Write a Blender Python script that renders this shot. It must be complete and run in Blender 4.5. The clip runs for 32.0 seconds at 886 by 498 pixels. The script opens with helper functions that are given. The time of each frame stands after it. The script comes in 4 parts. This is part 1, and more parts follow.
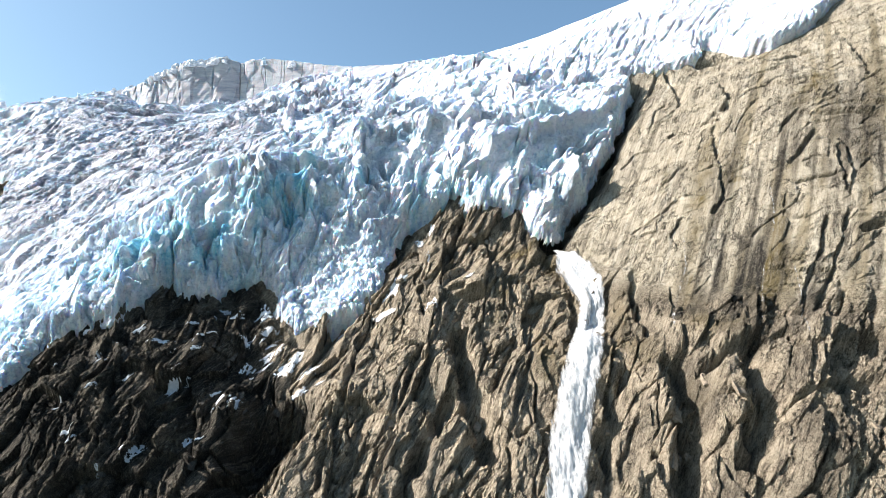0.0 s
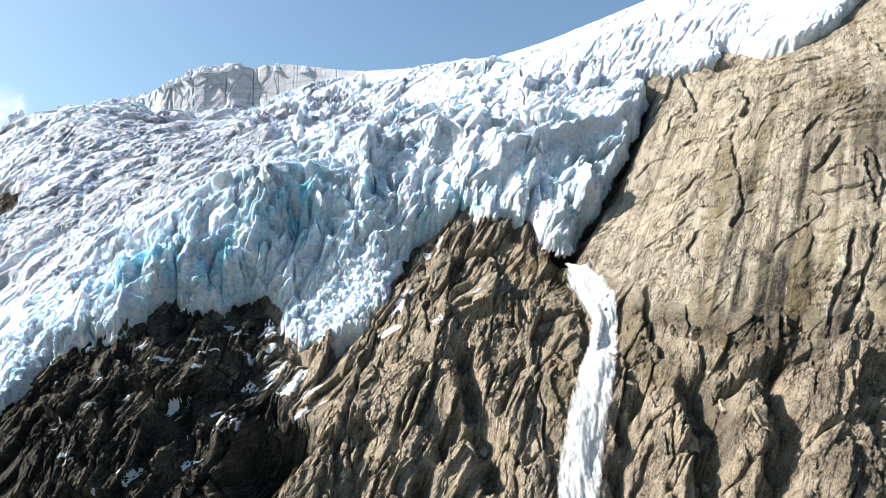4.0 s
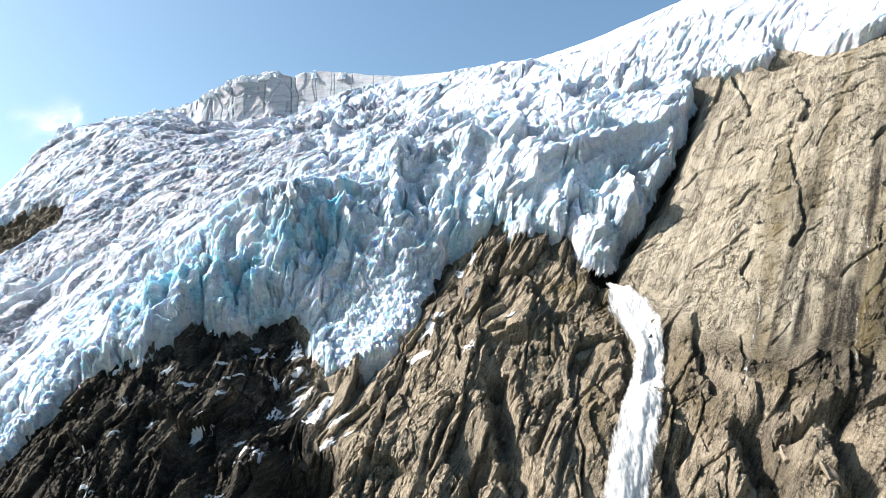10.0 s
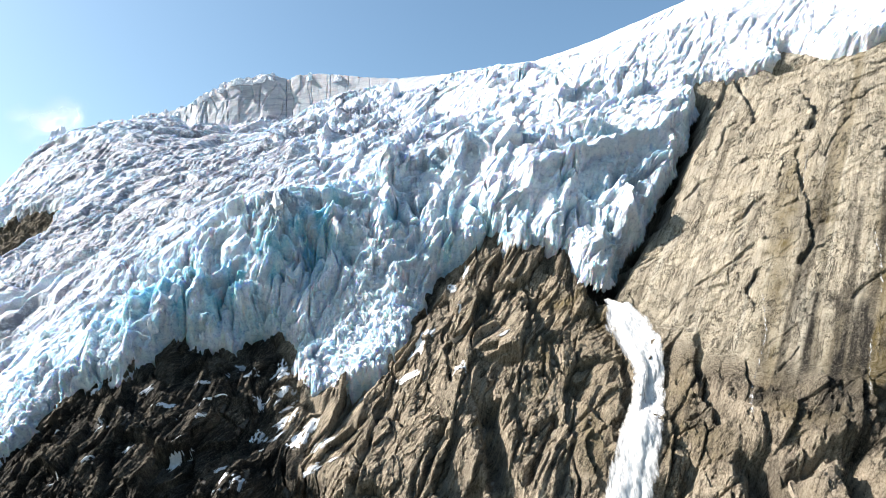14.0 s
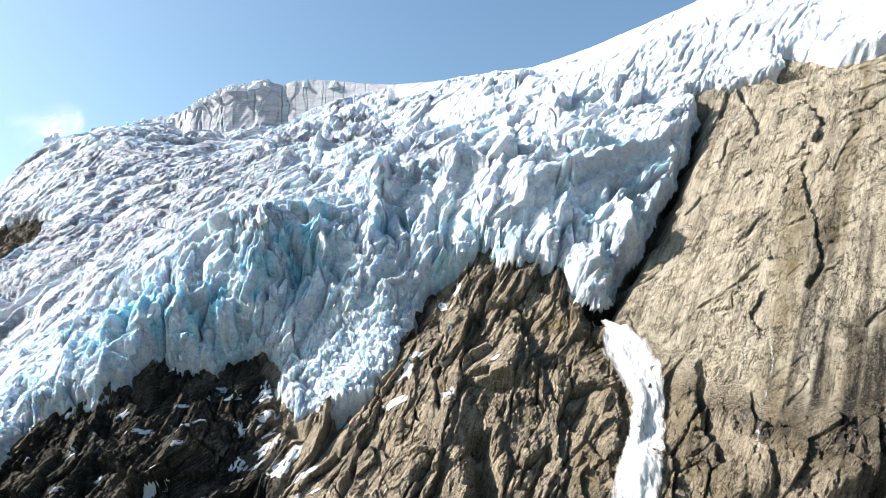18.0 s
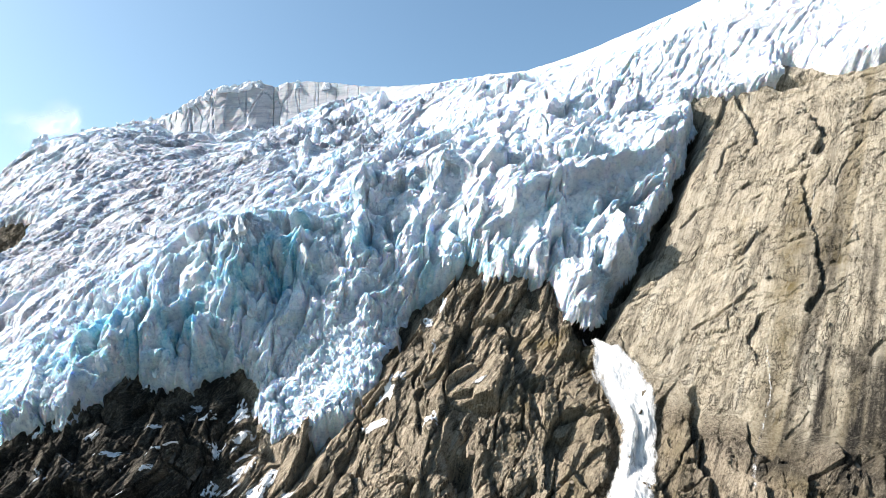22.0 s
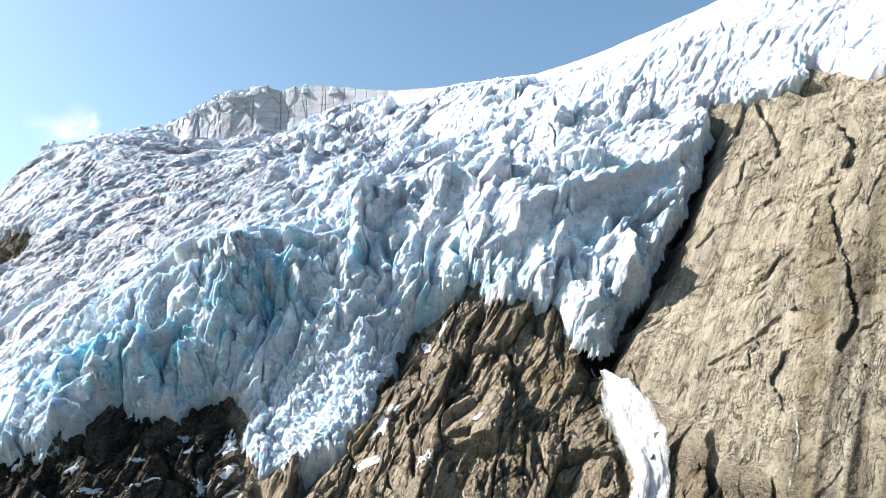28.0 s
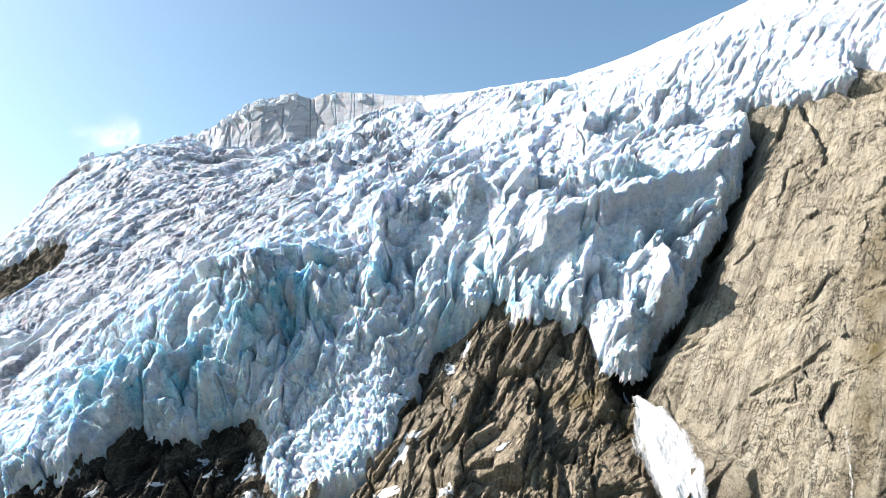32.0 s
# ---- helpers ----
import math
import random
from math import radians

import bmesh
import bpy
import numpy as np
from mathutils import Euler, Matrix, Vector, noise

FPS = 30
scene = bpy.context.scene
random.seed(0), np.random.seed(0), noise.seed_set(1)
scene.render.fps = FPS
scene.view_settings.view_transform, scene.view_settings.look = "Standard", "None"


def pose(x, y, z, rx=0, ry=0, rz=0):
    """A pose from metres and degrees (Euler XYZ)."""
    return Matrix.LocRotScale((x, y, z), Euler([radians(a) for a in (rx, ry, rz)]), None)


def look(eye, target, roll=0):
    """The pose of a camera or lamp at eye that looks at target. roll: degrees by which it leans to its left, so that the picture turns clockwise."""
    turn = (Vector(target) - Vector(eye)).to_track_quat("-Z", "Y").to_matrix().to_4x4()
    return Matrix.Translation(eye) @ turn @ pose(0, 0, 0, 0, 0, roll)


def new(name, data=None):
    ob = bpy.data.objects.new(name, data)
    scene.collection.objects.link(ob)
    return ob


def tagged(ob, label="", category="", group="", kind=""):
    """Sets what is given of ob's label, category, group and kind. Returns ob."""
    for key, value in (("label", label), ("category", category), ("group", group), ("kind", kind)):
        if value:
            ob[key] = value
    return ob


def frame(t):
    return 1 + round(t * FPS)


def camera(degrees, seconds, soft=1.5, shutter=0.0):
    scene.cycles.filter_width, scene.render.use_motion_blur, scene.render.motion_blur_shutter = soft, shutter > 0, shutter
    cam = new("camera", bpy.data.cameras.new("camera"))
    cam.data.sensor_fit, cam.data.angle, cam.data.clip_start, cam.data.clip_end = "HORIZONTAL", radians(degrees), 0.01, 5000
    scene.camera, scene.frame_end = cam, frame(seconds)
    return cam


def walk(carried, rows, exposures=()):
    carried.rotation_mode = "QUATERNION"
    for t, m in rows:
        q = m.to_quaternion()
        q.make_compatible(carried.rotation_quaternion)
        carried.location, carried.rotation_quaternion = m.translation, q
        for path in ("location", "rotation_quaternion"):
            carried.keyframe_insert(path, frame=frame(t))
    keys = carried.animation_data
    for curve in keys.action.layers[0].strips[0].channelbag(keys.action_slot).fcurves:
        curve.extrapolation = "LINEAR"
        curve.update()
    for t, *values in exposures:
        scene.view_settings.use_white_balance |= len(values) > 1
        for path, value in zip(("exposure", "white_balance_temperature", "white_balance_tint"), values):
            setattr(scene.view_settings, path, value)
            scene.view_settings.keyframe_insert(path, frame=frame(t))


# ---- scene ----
cam = camera(69.02, 32.0, 0.5)
walk(cam, [
    (0.0, pose(-0.00, 0.01, 100.01, 98.128, -0.055, -5.492)),
    (0.5, pose(0.60, 0.75, 100.71, 98.136, -0.048, -5.487)),
    (1.0, pose(1.22, 1.50, 101.40, 98.148, -0.042, -5.483)),
    (1.5, pose(1.84, 2.24, 102.09, 98.160, -0.035, -5.454)),
    (2.0, pose(2.45, 2.99, 102.79, 98.173, -0.027, -5.376)),
    (2.5, pose(3.04, 3.76, 103.48, 98.176, -0.018, -5.002)),
    (3.0, pose(3.61, 4.54, 104.19, 98.171, 0.005, -4.590)),
    (3.5, pose(4.15, 5.31, 104.91, 98.157, 0.029, -4.176)),
    (5.5, pose(6.06, 8.42, 107.61, 98.089, 0.040, -2.505)),
    (6.0, pose(6.50, 9.33, 108.26, 98.081, 0.036, -2.076)),
    (6.5, pose(6.94, 10.25, 108.90, 98.075, 0.037, -1.639)),
    (7.0, pose(7.36, 11.17, 109.56, 98.077, 0.040, -1.219)),
    (7.5, pose(7.76, 12.09, 110.22, 98.086, 0.038, -0.806)),
    (8.0, pose(8.14, 13.00, 110.90, 98.098, 0.035, -0.392)),
    (8.5, pose(8.48, 13.91, 111.60, 98.109, 0.023, 0.002)),
    (9.0, pose(8.81, 14.81, 112.30, 98.113, 0.012, 0.236)),
    (9.5, pose(9.14, 15.71, 113.00, 98.112, -0.001, 0.232)),
    (10.0, pose(9.49, 16.63, 113.71, 98.107, -0.004, 0.232)),
    (10.5, pose(9.87, 17.57, 114.43, 98.100, -0.001, 0.253)),
    (11.0, pose(10.26, 18.52, 115.16, 98.092, 0.009, 0.261)),
    (11.5, pose(10.68, 19.49, 115.90, 98.078, 0.022, 0.282)),
    (12.0, pose(11.11, 20.50, 116.62, 98.062, 0.035, 0.300)),
    (12.5, pose(11.55, 21.54, 117.34, 98.050, 0.050, 0.326)),
    (13.0, pose(12.00, 22.60, 118.06, 98.050, 0.071, 0.345)),
    (13.5, pose(12.45, 23.69, 118.78, 98.058, 0.091, 0.373)),
    (14.0, pose(12.90, 24.77, 119.50, 98.077, 0.108, 0.402)),
    (14.5, pose(13.34, 25.85, 120.22, 98.102, 0.117, 0.428)),
    (16.5, pose(15.11, 30.23, 123.07, 98.286, 0.081, 0.502)),
    (17.0, pose(15.55, 31.28, 123.76, 98.334, 0.078, 0.506)),
    (17.5, pose(15.99, 32.30, 124.44, 98.367, 0.088, 0.517)),
    (18.0, pose(16.44, 33.30, 125.11, 98.388, 0.099, 0.529)),
    (18.5, pose(16.91, 34.28, 125.78, 98.398, 0.106, 0.530)),
    (19.0, pose(17.40, 35.24, 126.47, 98.407, 0.099, 0.531)),
    (19.5, pose(17.92, 36.21, 127.18, 98.410, 0.078, 0.534)),
    (20.0, pose(18.47, 37.18, 127.88, 98.404, 0.042, 0.522)),
    (20.5, pose(19.02, 38.13, 128.56, 98.398, 0.009, 0.509)),
    (21.0, pose(19.56, 39.08, 129.23, 98.388, -0.026, 0.467)),
    (21.5, pose(20.07, 40.02, 129.89, 98.382, -0.062, 0.408)),
    (22.0, pose(20.58, 40.93, 130.57, 98.375, -0.088, 0.369)),
    (22.5, pose(21.07, 41.85, 131.26, 98.364, -0.105, 0.582)),
    (23.0, pose(21.55, 42.77, 131.96, 98.348, -0.109, 0.920)),
    (23.5, pose(22.02, 43.71, 132.65, 98.332, -0.115, 1.241)),
    (24.0, pose(22.46, 44.65, 133.31, 98.316, -0.124, 1.371)),
    (24.5, pose(22.88, 45.59, 133.97, 98.305, -0.133, 1.319)),
    (25.0, pose(23.30, 46.51, 134.63, 98.293, -0.141, 1.267)),
    (25.5, pose(23.70, 47.43, 135.30, 98.284, -0.149, 1.227)),
    (27.5, pose(25.24, 51.14, 138.17, 98.244, -0.083, 1.438)),
    (28.0, pose(25.59, 52.09, 138.88, 98.258, -0.061, 1.819)),
    (28.5, pose(25.94, 53.01, 139.58, 98.273, -0.052, 2.223)),
    (29.0, pose(26.29, 53.88, 140.28, 98.295, -0.038, 2.629)),
    (29.5, pose(26.66, 54.72, 140.98, 98.318, -0.034, 3.023)),
    (30.0, pose(27.03, 55.54, 141.70, 98.340, -0.032, 3.421)),
    (30.5, pose(27.44, 56.37, 142.42, 98.349, -0.012, 3.808)),
    (31.0, pose(27.87, 57.22, 143.15, 98.350, 0.010, 4.208)),
    (31.5, pose(28.35, 58.08, 143.88, 98.342, 0.031, 4.594)),
    (32.0, pose(28.86, 58.95, 144.60, 98.329, 0.065, 4.993)),
])

# ---- sky, sun and exposure ----
SUN_TO = Vector((-0.80, 0.05, 0.59)).normalized()
world = bpy.data.worlds.new("sky")
scene.world = world
world.use_nodes = True
wn, wl = world.node_tree.nodes, world.node_tree.links
wn.clear()
sky = wn.new("ShaderNodeTexSky")
sky.sky_type, sky.sun_disc = "NISHITA", False
sky.sun_elevation = math.asin(SUN_TO.z)
sky.sun_rotation = math.atan2(SUN_TO.x, SUN_TO.y)
sky.altitude, sky.air_density, sky.dust_density, sky.ozone_density = 900, 1.15, 4.0, 0.8
back = wn.new("ShaderNodeBackground")
back.inputs["Strength"].default_value = 0.073
wout = wn.new("ShaderNodeOutputWorld")
tint = wn.new("ShaderNodeMix")
tint.data_type, tint.blend_type = "RGBA", "MULTIPLY"
tint.inputs[0].default_value, tint.inputs[7].default_value = 1.0, (0.91, 1.09, 1.11, 1)
wl.new(sky.outputs[0], tint.inputs[6])
wl.new(tint.outputs[2], back.inputs["Color"])
wl.new(back.outputs[0], wout.inputs["Surface"])
sun = new("sun", bpy.data.lights.new("sun", "SUN"))
sun.data.energy, sun.data.angle, sun.data.color = 5.0, radians(0.53), (1.0, 0.91, 0.83)
sun.matrix_world = look(SUN_TO * 900, (0, 0, 0))
scene.view_settings.exposure = 1.33


# ---- noise on arrays ----
DICE = np.random.RandomState(7)
PERM = DICE.permutation(4096).astype(np.int32)
VALUE = DICE.rand(5, 4096).astype(np.float32)
TURN_X, TURN_Y = np.cos(6.2832 * VALUE[0]), np.sin(6.2832 * VALUE[0])


def cell(ix, iy, k):
    """A number from 0 to 4095 for every pair of whole numbers."""
    return PERM[(PERM[(ix + 131 * k) & 4095] + iy + 37 * k) & 4095]


def noise2(x, y, k):
    """Gradient noise, about -1 to 1."""
    x, y = np.asarray(x, np.float32), np.asarray(y, np.float32)
    gx, gy = np.floor(x), np.floor(y)
    fx, fy = x - gx, y - gy
    ix, iy = gx.astype(np.int32), gy.astype(np.int32)
    u, v = fx * fx * fx * (fx * (fx * 6 - 15) + 10), fy * fy * fy * (fy * (fy * 6 - 15) + 10)

    def corner(ax, ay):
        c = cell(ix + ax, iy + ay, k)
        return TURN_X[c] * (fx - ax) + TURN_Y[c] * (fy - ay)
    low = corner(0, 0) * (1 - u) + corner(1, 0) * u
    high = corner(0, 1) * (1 - u) + corner(1, 1) * u
    return np.float32(1.5) * (low * (1 - v) + high * v)


def fbm(x, y, octaves, k, gain=0.5):
    total, size = 0, 1.0
    for i in range(octaves):
        total = total + size * noise2(x * 2 ** i + 17.3 * i, y * 2 ** i - 9.1 * i, k + i)
        size *= gain
    return total


def ridged(x, y, octaves, k, gain=0.5):
    total, size = 0, 1.0
    for i in range(octaves):
        total = total + size * (1 - 2 * np.abs(noise2(x * 2 ** i + 5.7 * i, y * 2 ** i + 3.3 * i, k + i)))
        size *= gain
    return total


def facets(x, y, k, tilt=1.0, bias=0.0):
    """Broken blocks: a height for each cell with its own tilted top, and the gap between the cells (0 at the joint)."""
    x, y = np.asarray(x, np.float32), np.asarray(y, np.float32)
    ix, iy = np.floor(x).astype(np.int32), np.floor(y).astype(np.int32)
    best = np.full(x.shape, 9.0, np.float32)
    second, top = best.copy(), np.zeros(x.shape, np.float32)
    for ax in (-1, 0, 1):
        for ay in (-1, 0, 1):
            cx, cy = ix + ax, iy + ay
            c = cell(cx, cy, k)
            dx = x - cx - np.float32(0.1) - np.float32(0.8) * VALUE[0][c]
            dy = y - cy - np.float32(0.1) - np.float32(0.8) * VALUE[1][c]
            d = dx * dx + dy * dy
            near = d < best
            plane = VALUE[2][c] * 2 - 1 + np.float32(2 * tilt) * ((VALUE[3][c] + np.float32(bias - 0.5)) * dx + (VALUE[4][c] - np.float32(0.5)) * dy)
            second = np.where(near, best, np.minimum(second, d))
            top = np.where(near, plane, top)
            best = np.where(near, d, best)
    return top, np.sqrt(second) - np.sqrt(best)


def step(a, b, v):
    t = np.clip((v - a) / (b - a), 0, 1)
    return t * t * (3 - 2 * t)


def spline(knots, values, at):
    """Natural cubic through rows of values at the knots, along the first axis."""
    k, v = np.asarray(knots, float), np.asarray(values, float)
    n = len(k)
    a = np.zeros((n, n))
    b = np.zeros((n,) + v.shape[1:])
    a[0, 0] = a[-1, -1] = 1
    h = np.diff(k)
    for i in range(1, n - 1):
        a[i, i - 1:i + 2] = h[i - 1], 2 * (h[i - 1] + h[i]), h[i]
        b[i] = 6 * ((v[i + 1] - v[i]) / h[i] - (v[i] - v[i - 1]) / h[i - 1])
    m = np.linalg.solve(a, b.reshape(n, -1)).reshape(b.shape)
    at = np.clip(at, k[0], k[-1])
    j = np.clip(np.searchsorted(k, at) - 1, 0, n - 2)
    hj = h[j].reshape((-1,) + (1,) * (v.ndim - 1))
    p = ((k[j + 1] - at) / h[j]).reshape(hj.shape)
    q = 1 - p
    return p * v[j] + q * v[j + 1] + ((p ** 3 - p) * m[j] + (q ** 3 - q) * m[j + 1]) * hj ** 2 / 6


def distance_in(px, py, ring):
    """Distance to the ring's outline, positive inside."""
    near = np.full(px.shape, 1e9, np.float32)
    inside = np.zeros(px.shape, bool)
    for (x0, y0), (x1, y1) in zip(ring, ring[1:] + ring[:1]):
        ex, ey = x1 - x0, y1 - y0
        t = np.clip(((px - x0) * ex + (py - y0) * ey) / (ex * ex + ey * ey + 1e-9), 0, 1)
        near = np.minimum(near, (px - x0 - t * ex) ** 2 + (py - y0 - t * ey) ** 2)
        if ey:
            inside ^= ((y0 > py) != (y1 > py)) & (px < ex * (py - y0) / ey + x0)
    return np.sqrt(near) * np.where(inside, 1, -1)



# ---- materials ----
def material(name):
    m = bpy.data.materials.new(name)
    m.use_nodes = True
    return m, m.node_tree.nodes, m.node_tree.links, m.node_tree.nodes["Principled BSDF"]


def coords(nodes, links, size, turn=(0, 0, 0)):
    c = nodes.new("ShaderNodeNewGeometry")
    p = nodes.new("ShaderNodeMapping")
    p.inputs["Scale"].default_value = size
    p.inputs["Rotation"].default_value = turn
    links.new(c.outputs["Position"], p.inputs["Vector"])
    return p.outputs[0]


def noise_node(nodes, links, vector, size, detail=5, rough=0.6, distort=0.0):
    n = nodes.new("ShaderNodeTexNoise")
    n.inputs["Scale"].default_value, n.inputs["Detail"].default_value = size, detail
    n.inputs["Roughness"].default_value, n.inputs["Distortion"].default_value = rough, distort
    links.new(vector, n.inputs["Vector"])
    return n.outputs["Fac"]


def ramp(nodes, links, fac, stops):
    r = nodes.new("ShaderNodeValToRGB")
    while len(r.color_ramp.elements) < len(stops):
        r.color_ramp.elements.new(0.5)
    for e, (at, c) in zip(r.color_ramp.elements, stops):
        e.position, e.color = at, (*c, 1) if len(c) == 3 else c
    links.new(fac, r.inputs[0])
    return r.outputs[0]


def mix(nodes, links, fac, a, b, kind="MIX"):
    m = nodes.new("ShaderNodeMix")
    m.data_type, m.blend_type = "RGBA", kind
    for socket, v in ((0, fac), (6, a), (7, b)):
        if isinstance(v, (int, float)):
            m.inputs[socket].default_value = v
        elif isinstance(v, tuple):
            m.inputs[socket].default_value = (*v, 1)
        else:
            links.new(v, m.inputs[socket])
    return m.outputs[2]


def times(nodes, links, a, b, kind="MULTIPLY"):
    m = nodes.new("ShaderNodeMath")
    m.operation = kind
    for i, v in enumerate((a, b)):
        if isinstance(v, (int, float)):
            m.inputs[i].default_value = v
        else:
            links.new(v, m.inputs[i])
    return m.outputs[0]


def bump(nodes, links, height, depth, bsdf, strength=1.0):
    b = nodes.new("ShaderNodeBump")
    b.inputs["Strength"].default_value, b.inputs["Distance"].default_value = strength, depth
    links.new(height, b.inputs["Height"])
    links.new(b.outputs[0], bsdf.inputs["Normal"])


def zones(nodes, links):
    a = nodes.new("ShaderNodeAttribute")
    a.attribute_name = "zone"
    s = nodes.new("ShaderNodeSeparateColor")
    links.new(a.outputs["Color"], s.inputs[0])
    return s.outputs[0], s.outputs[1], s.outputs[2]


def grain_coords(nodes, links, across, fall):
    """Texture space along the rock's grain: across it, and slowly down it."""
    a = nodes.new("ShaderNodeAttribute")
    a.attribute_name = "zone"
    g = nodes.new("ShaderNodeNewGeometry")
    z = nodes.new("ShaderNodeSeparateXYZ")
    links.new(g.outputs["Position"], z.inputs[0])
    v = nodes.new("ShaderNodeCombineXYZ")
    links.new(times(nodes, links, a.outputs["Alpha"], across), v.inputs[0])
    links.new(times(nodes, links, z.outputs[2], fall), v.inputs[1])
    return v.outputs[0]


def rock_material():
    """Gneiss: pale tan slab, browner broken rock, near-black water-darkened rock with shade painted in, ochre and dark
    water streaks.
    """
    m, n, l, b = material("rock")
    slab, dark, ochre = zones(n, l)
    flat = coords(n, l, (1, 1, 1))
    big = noise_node(n, l, flat, 0.06, 6, 0.65)
    fine = noise_node(n, l, flat, 1.9, 9, 0.78)
    fibre = noise_node(n, l, grain_coords(n, l, 1.6, 0.22), 1.0, 7, 0.72, 0.5)
    run = noise_node(n, l, grain_coords(n, l, 0.32, 0.018), 1.0, 6, 0.65, 0.3)
    tone = times(n, l, times(n, l, fine, 0.55), times(n, l, fibre, 0.45), "ADD")
    brown = ramp(n, l, tone, ((0.39, (0.045, 0.036, 0.026)), (0.46, (0.35, 0.292, 0.218)), (0.58, (0.66, 0.57, 0.44))))
    pale = ramp(n, l, tone, ((0.38, (0.10, 0.083, 0.06)), (0.45, (0.44, 0.387, 0.295)), (0.57, (0.67, 0.605, 0.485))))
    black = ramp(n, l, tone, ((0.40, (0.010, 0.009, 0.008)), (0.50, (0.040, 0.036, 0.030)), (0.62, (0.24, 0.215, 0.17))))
    c = mix(n, l, slab, brown, pale)
    c = mix(n, l, ramp(n, l, big, ((0.45, (0, 0, 0)), (0.62, (0.8, 0.8, 0.8)))), c, mix(n, l, 0.32, c, (0.17, 0.16, 0.145)))
    c = mix(n, l, times(n, l, slab, ramp(n, l, run, ((0.53, (0, 0, 0)), (0.62, (0.5, 0.5, 0.5))))), c, (0.16, 0.14, 0.105))
    c = mix(n, l, times(n, l, slab, ramp(n, l, run, ((0.38, (0.45, 0.45, 0.45)), (0.44, (0, 0, 0))))), c, (0.70, 0.66, 0.56))
    c = mix(n, l, times(n, l, ochre, ramp(n, l, fibre, ((0.35, (0.3, 0.3, 0.3)), (0.55, (1, 1, 1))))), c, (0.175, 0.135, 0.055))
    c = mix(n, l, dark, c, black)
    where = noise_node(n, l, flat, 0.16, 4, 0.6)
    line = noise_node(n, l, grain_coords(n, l, 0.42, 0.11), 1.0, 8, 0.62, 0.9)
    joint = ramp(n, l, line, ((0.478, (0, 0, 0)), (0.5, (1, 1, 1)), (0.522, (0, 0, 0))))
    cross = ramp(n, l, noise_node(n, l, coords(n, l, (1, 1, 1.4), (0.4, 0.6, 0.2)), 0.34, 8, 0.62, 0.8), ((0.485, (0, 0, 0)), (0.5, (1, 1, 1)), (0.515, (0, 0, 0))))
    split = times(n, l, times(n, l, joint, cross, "MAXIMUM"), ramp(n, l, where, ((0.40, (0, 0, 0)), (0.55, (0.85, 0.85, 0.85)))))
    c = mix(n, l, split, c, (0.03, 0.026, 0.02))
    l.new(c, b.inputs["Base Color"])
    b.inputs["Roughness"].default_value = 0.85
    b.inputs["Specular IOR Level"].default_value = 0.2
    grain = times(n, l, times(n, l, noise_node(n, l, flat, 1.4, 11, 0.84), 1.6), times(n, l, fibre, 0.8), "ADD")
    bump(n, l, times(n, l, grain, times(n, l, split, 1.3), "SUBTRACT"), 1.1, b, 1.0)
    return m


def ice_material():
    """Glacier ice: chalky weathered crust, clean ice with crevasse blue painted in, grey-brown dust, the banded far
    cliff greyed for its half-shade.
    """
    m, n, l, b = material("ice")
    blue, dust, cliff = zones(n, l)
    flat = coords(n, l, (1, 1, 1))
    fine = noise_node(n, l, flat, 0.55, 11, 0.8)
    white = ramp(n, l, fine, ((0.36, (0.30, 0.37, 0.50)), (0.46, (0.56, 0.61, 0.69)), (0.58, (0.69, 0.72, 0.77))))
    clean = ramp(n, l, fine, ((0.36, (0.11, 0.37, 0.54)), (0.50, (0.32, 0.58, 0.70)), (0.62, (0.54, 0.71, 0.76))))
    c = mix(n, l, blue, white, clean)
    grit = noise_node(n, l, coords(n, l, (0.8, 1, 1.4), (0.2, 0.5, 0)), 0.13, 11, 0.82, 0.5)
    c = mix(n, l, times(n, l, dust, ramp(n, l, grit, ((0.41, (0.05, 0.05, 0.05)), (0.54, (1, 1, 1))))), c, (0.205, 0.21, 0.25))
    seam = noise_node(n, l, coords(n, l, (0.6, 0.6, 1.3), (0.3, 0.9, 0)), 0.45, 10, 0.75, 0.8)
    c = mix(n, l, ramp(n, l, seam, ((0.58, (0, 0, 0)), (0.66, (0.6, 0.6, 0.6)))), c, (0.34, 0.34, 0.37))
    # Banded ice of the far wall; its half-shade is mixed in as grey.
    band = noise_node(n, l, coords(n, l, (0.05, 0.05, 0.4)), 1.0, 8, 0.75, 0.5)
    c = mix(n, l, times(n, l, cliff, 0.9), c, ramp(n, l, band, ((0.36, (0.24, 0.262, 0.31)), (0.48, (0.345, 0.365, 0.405)), (0.62, (0.43, 0.445, 0.48)))))
    l.new(c, b.inputs["Base Color"])
    b.inputs["Roughness"].default_value = 0.55
    b.inputs["IOR"].default_value = 1.31
    b.inputs["Specular IOR Level"].default_value = 0.3
    grain = noise_node(n, l, flat, 1.2, 11, 0.8)
    b.inputs["Subsurface Weight"].default_value = 0.7
    b.inputs["Subsurface Radius"].default_value = (0.45, 0.85, 1.2)
    b.inputs["Subsurface Scale"].default_value = 1.5
    bump(n, l, grain, 0.9, b, 1.0)
    return m


def plain_material(name, low, high, size, rough=0.7, depth=0.1):
    m, n, l, b = material(name)
    fine = noise_node(n, l, coords(n, l, (1, 1, 1)), size, 6, 0.65)
    l.new(ramp(n, l, fine, ((0.3, low), (0.7, high))), b.inputs["Base Color"])
    b.inputs["Roughness"].default_value = rough
    bump(n, l, fine, depth, b, 0.7)
    return m


ROCK = rock_material()
ICE = ice_material()
SNOW = plain_material("old_snow", (0.50, 0.53, 0.58), (0.70, 0.72, 0.745), 1.2, 0.7)
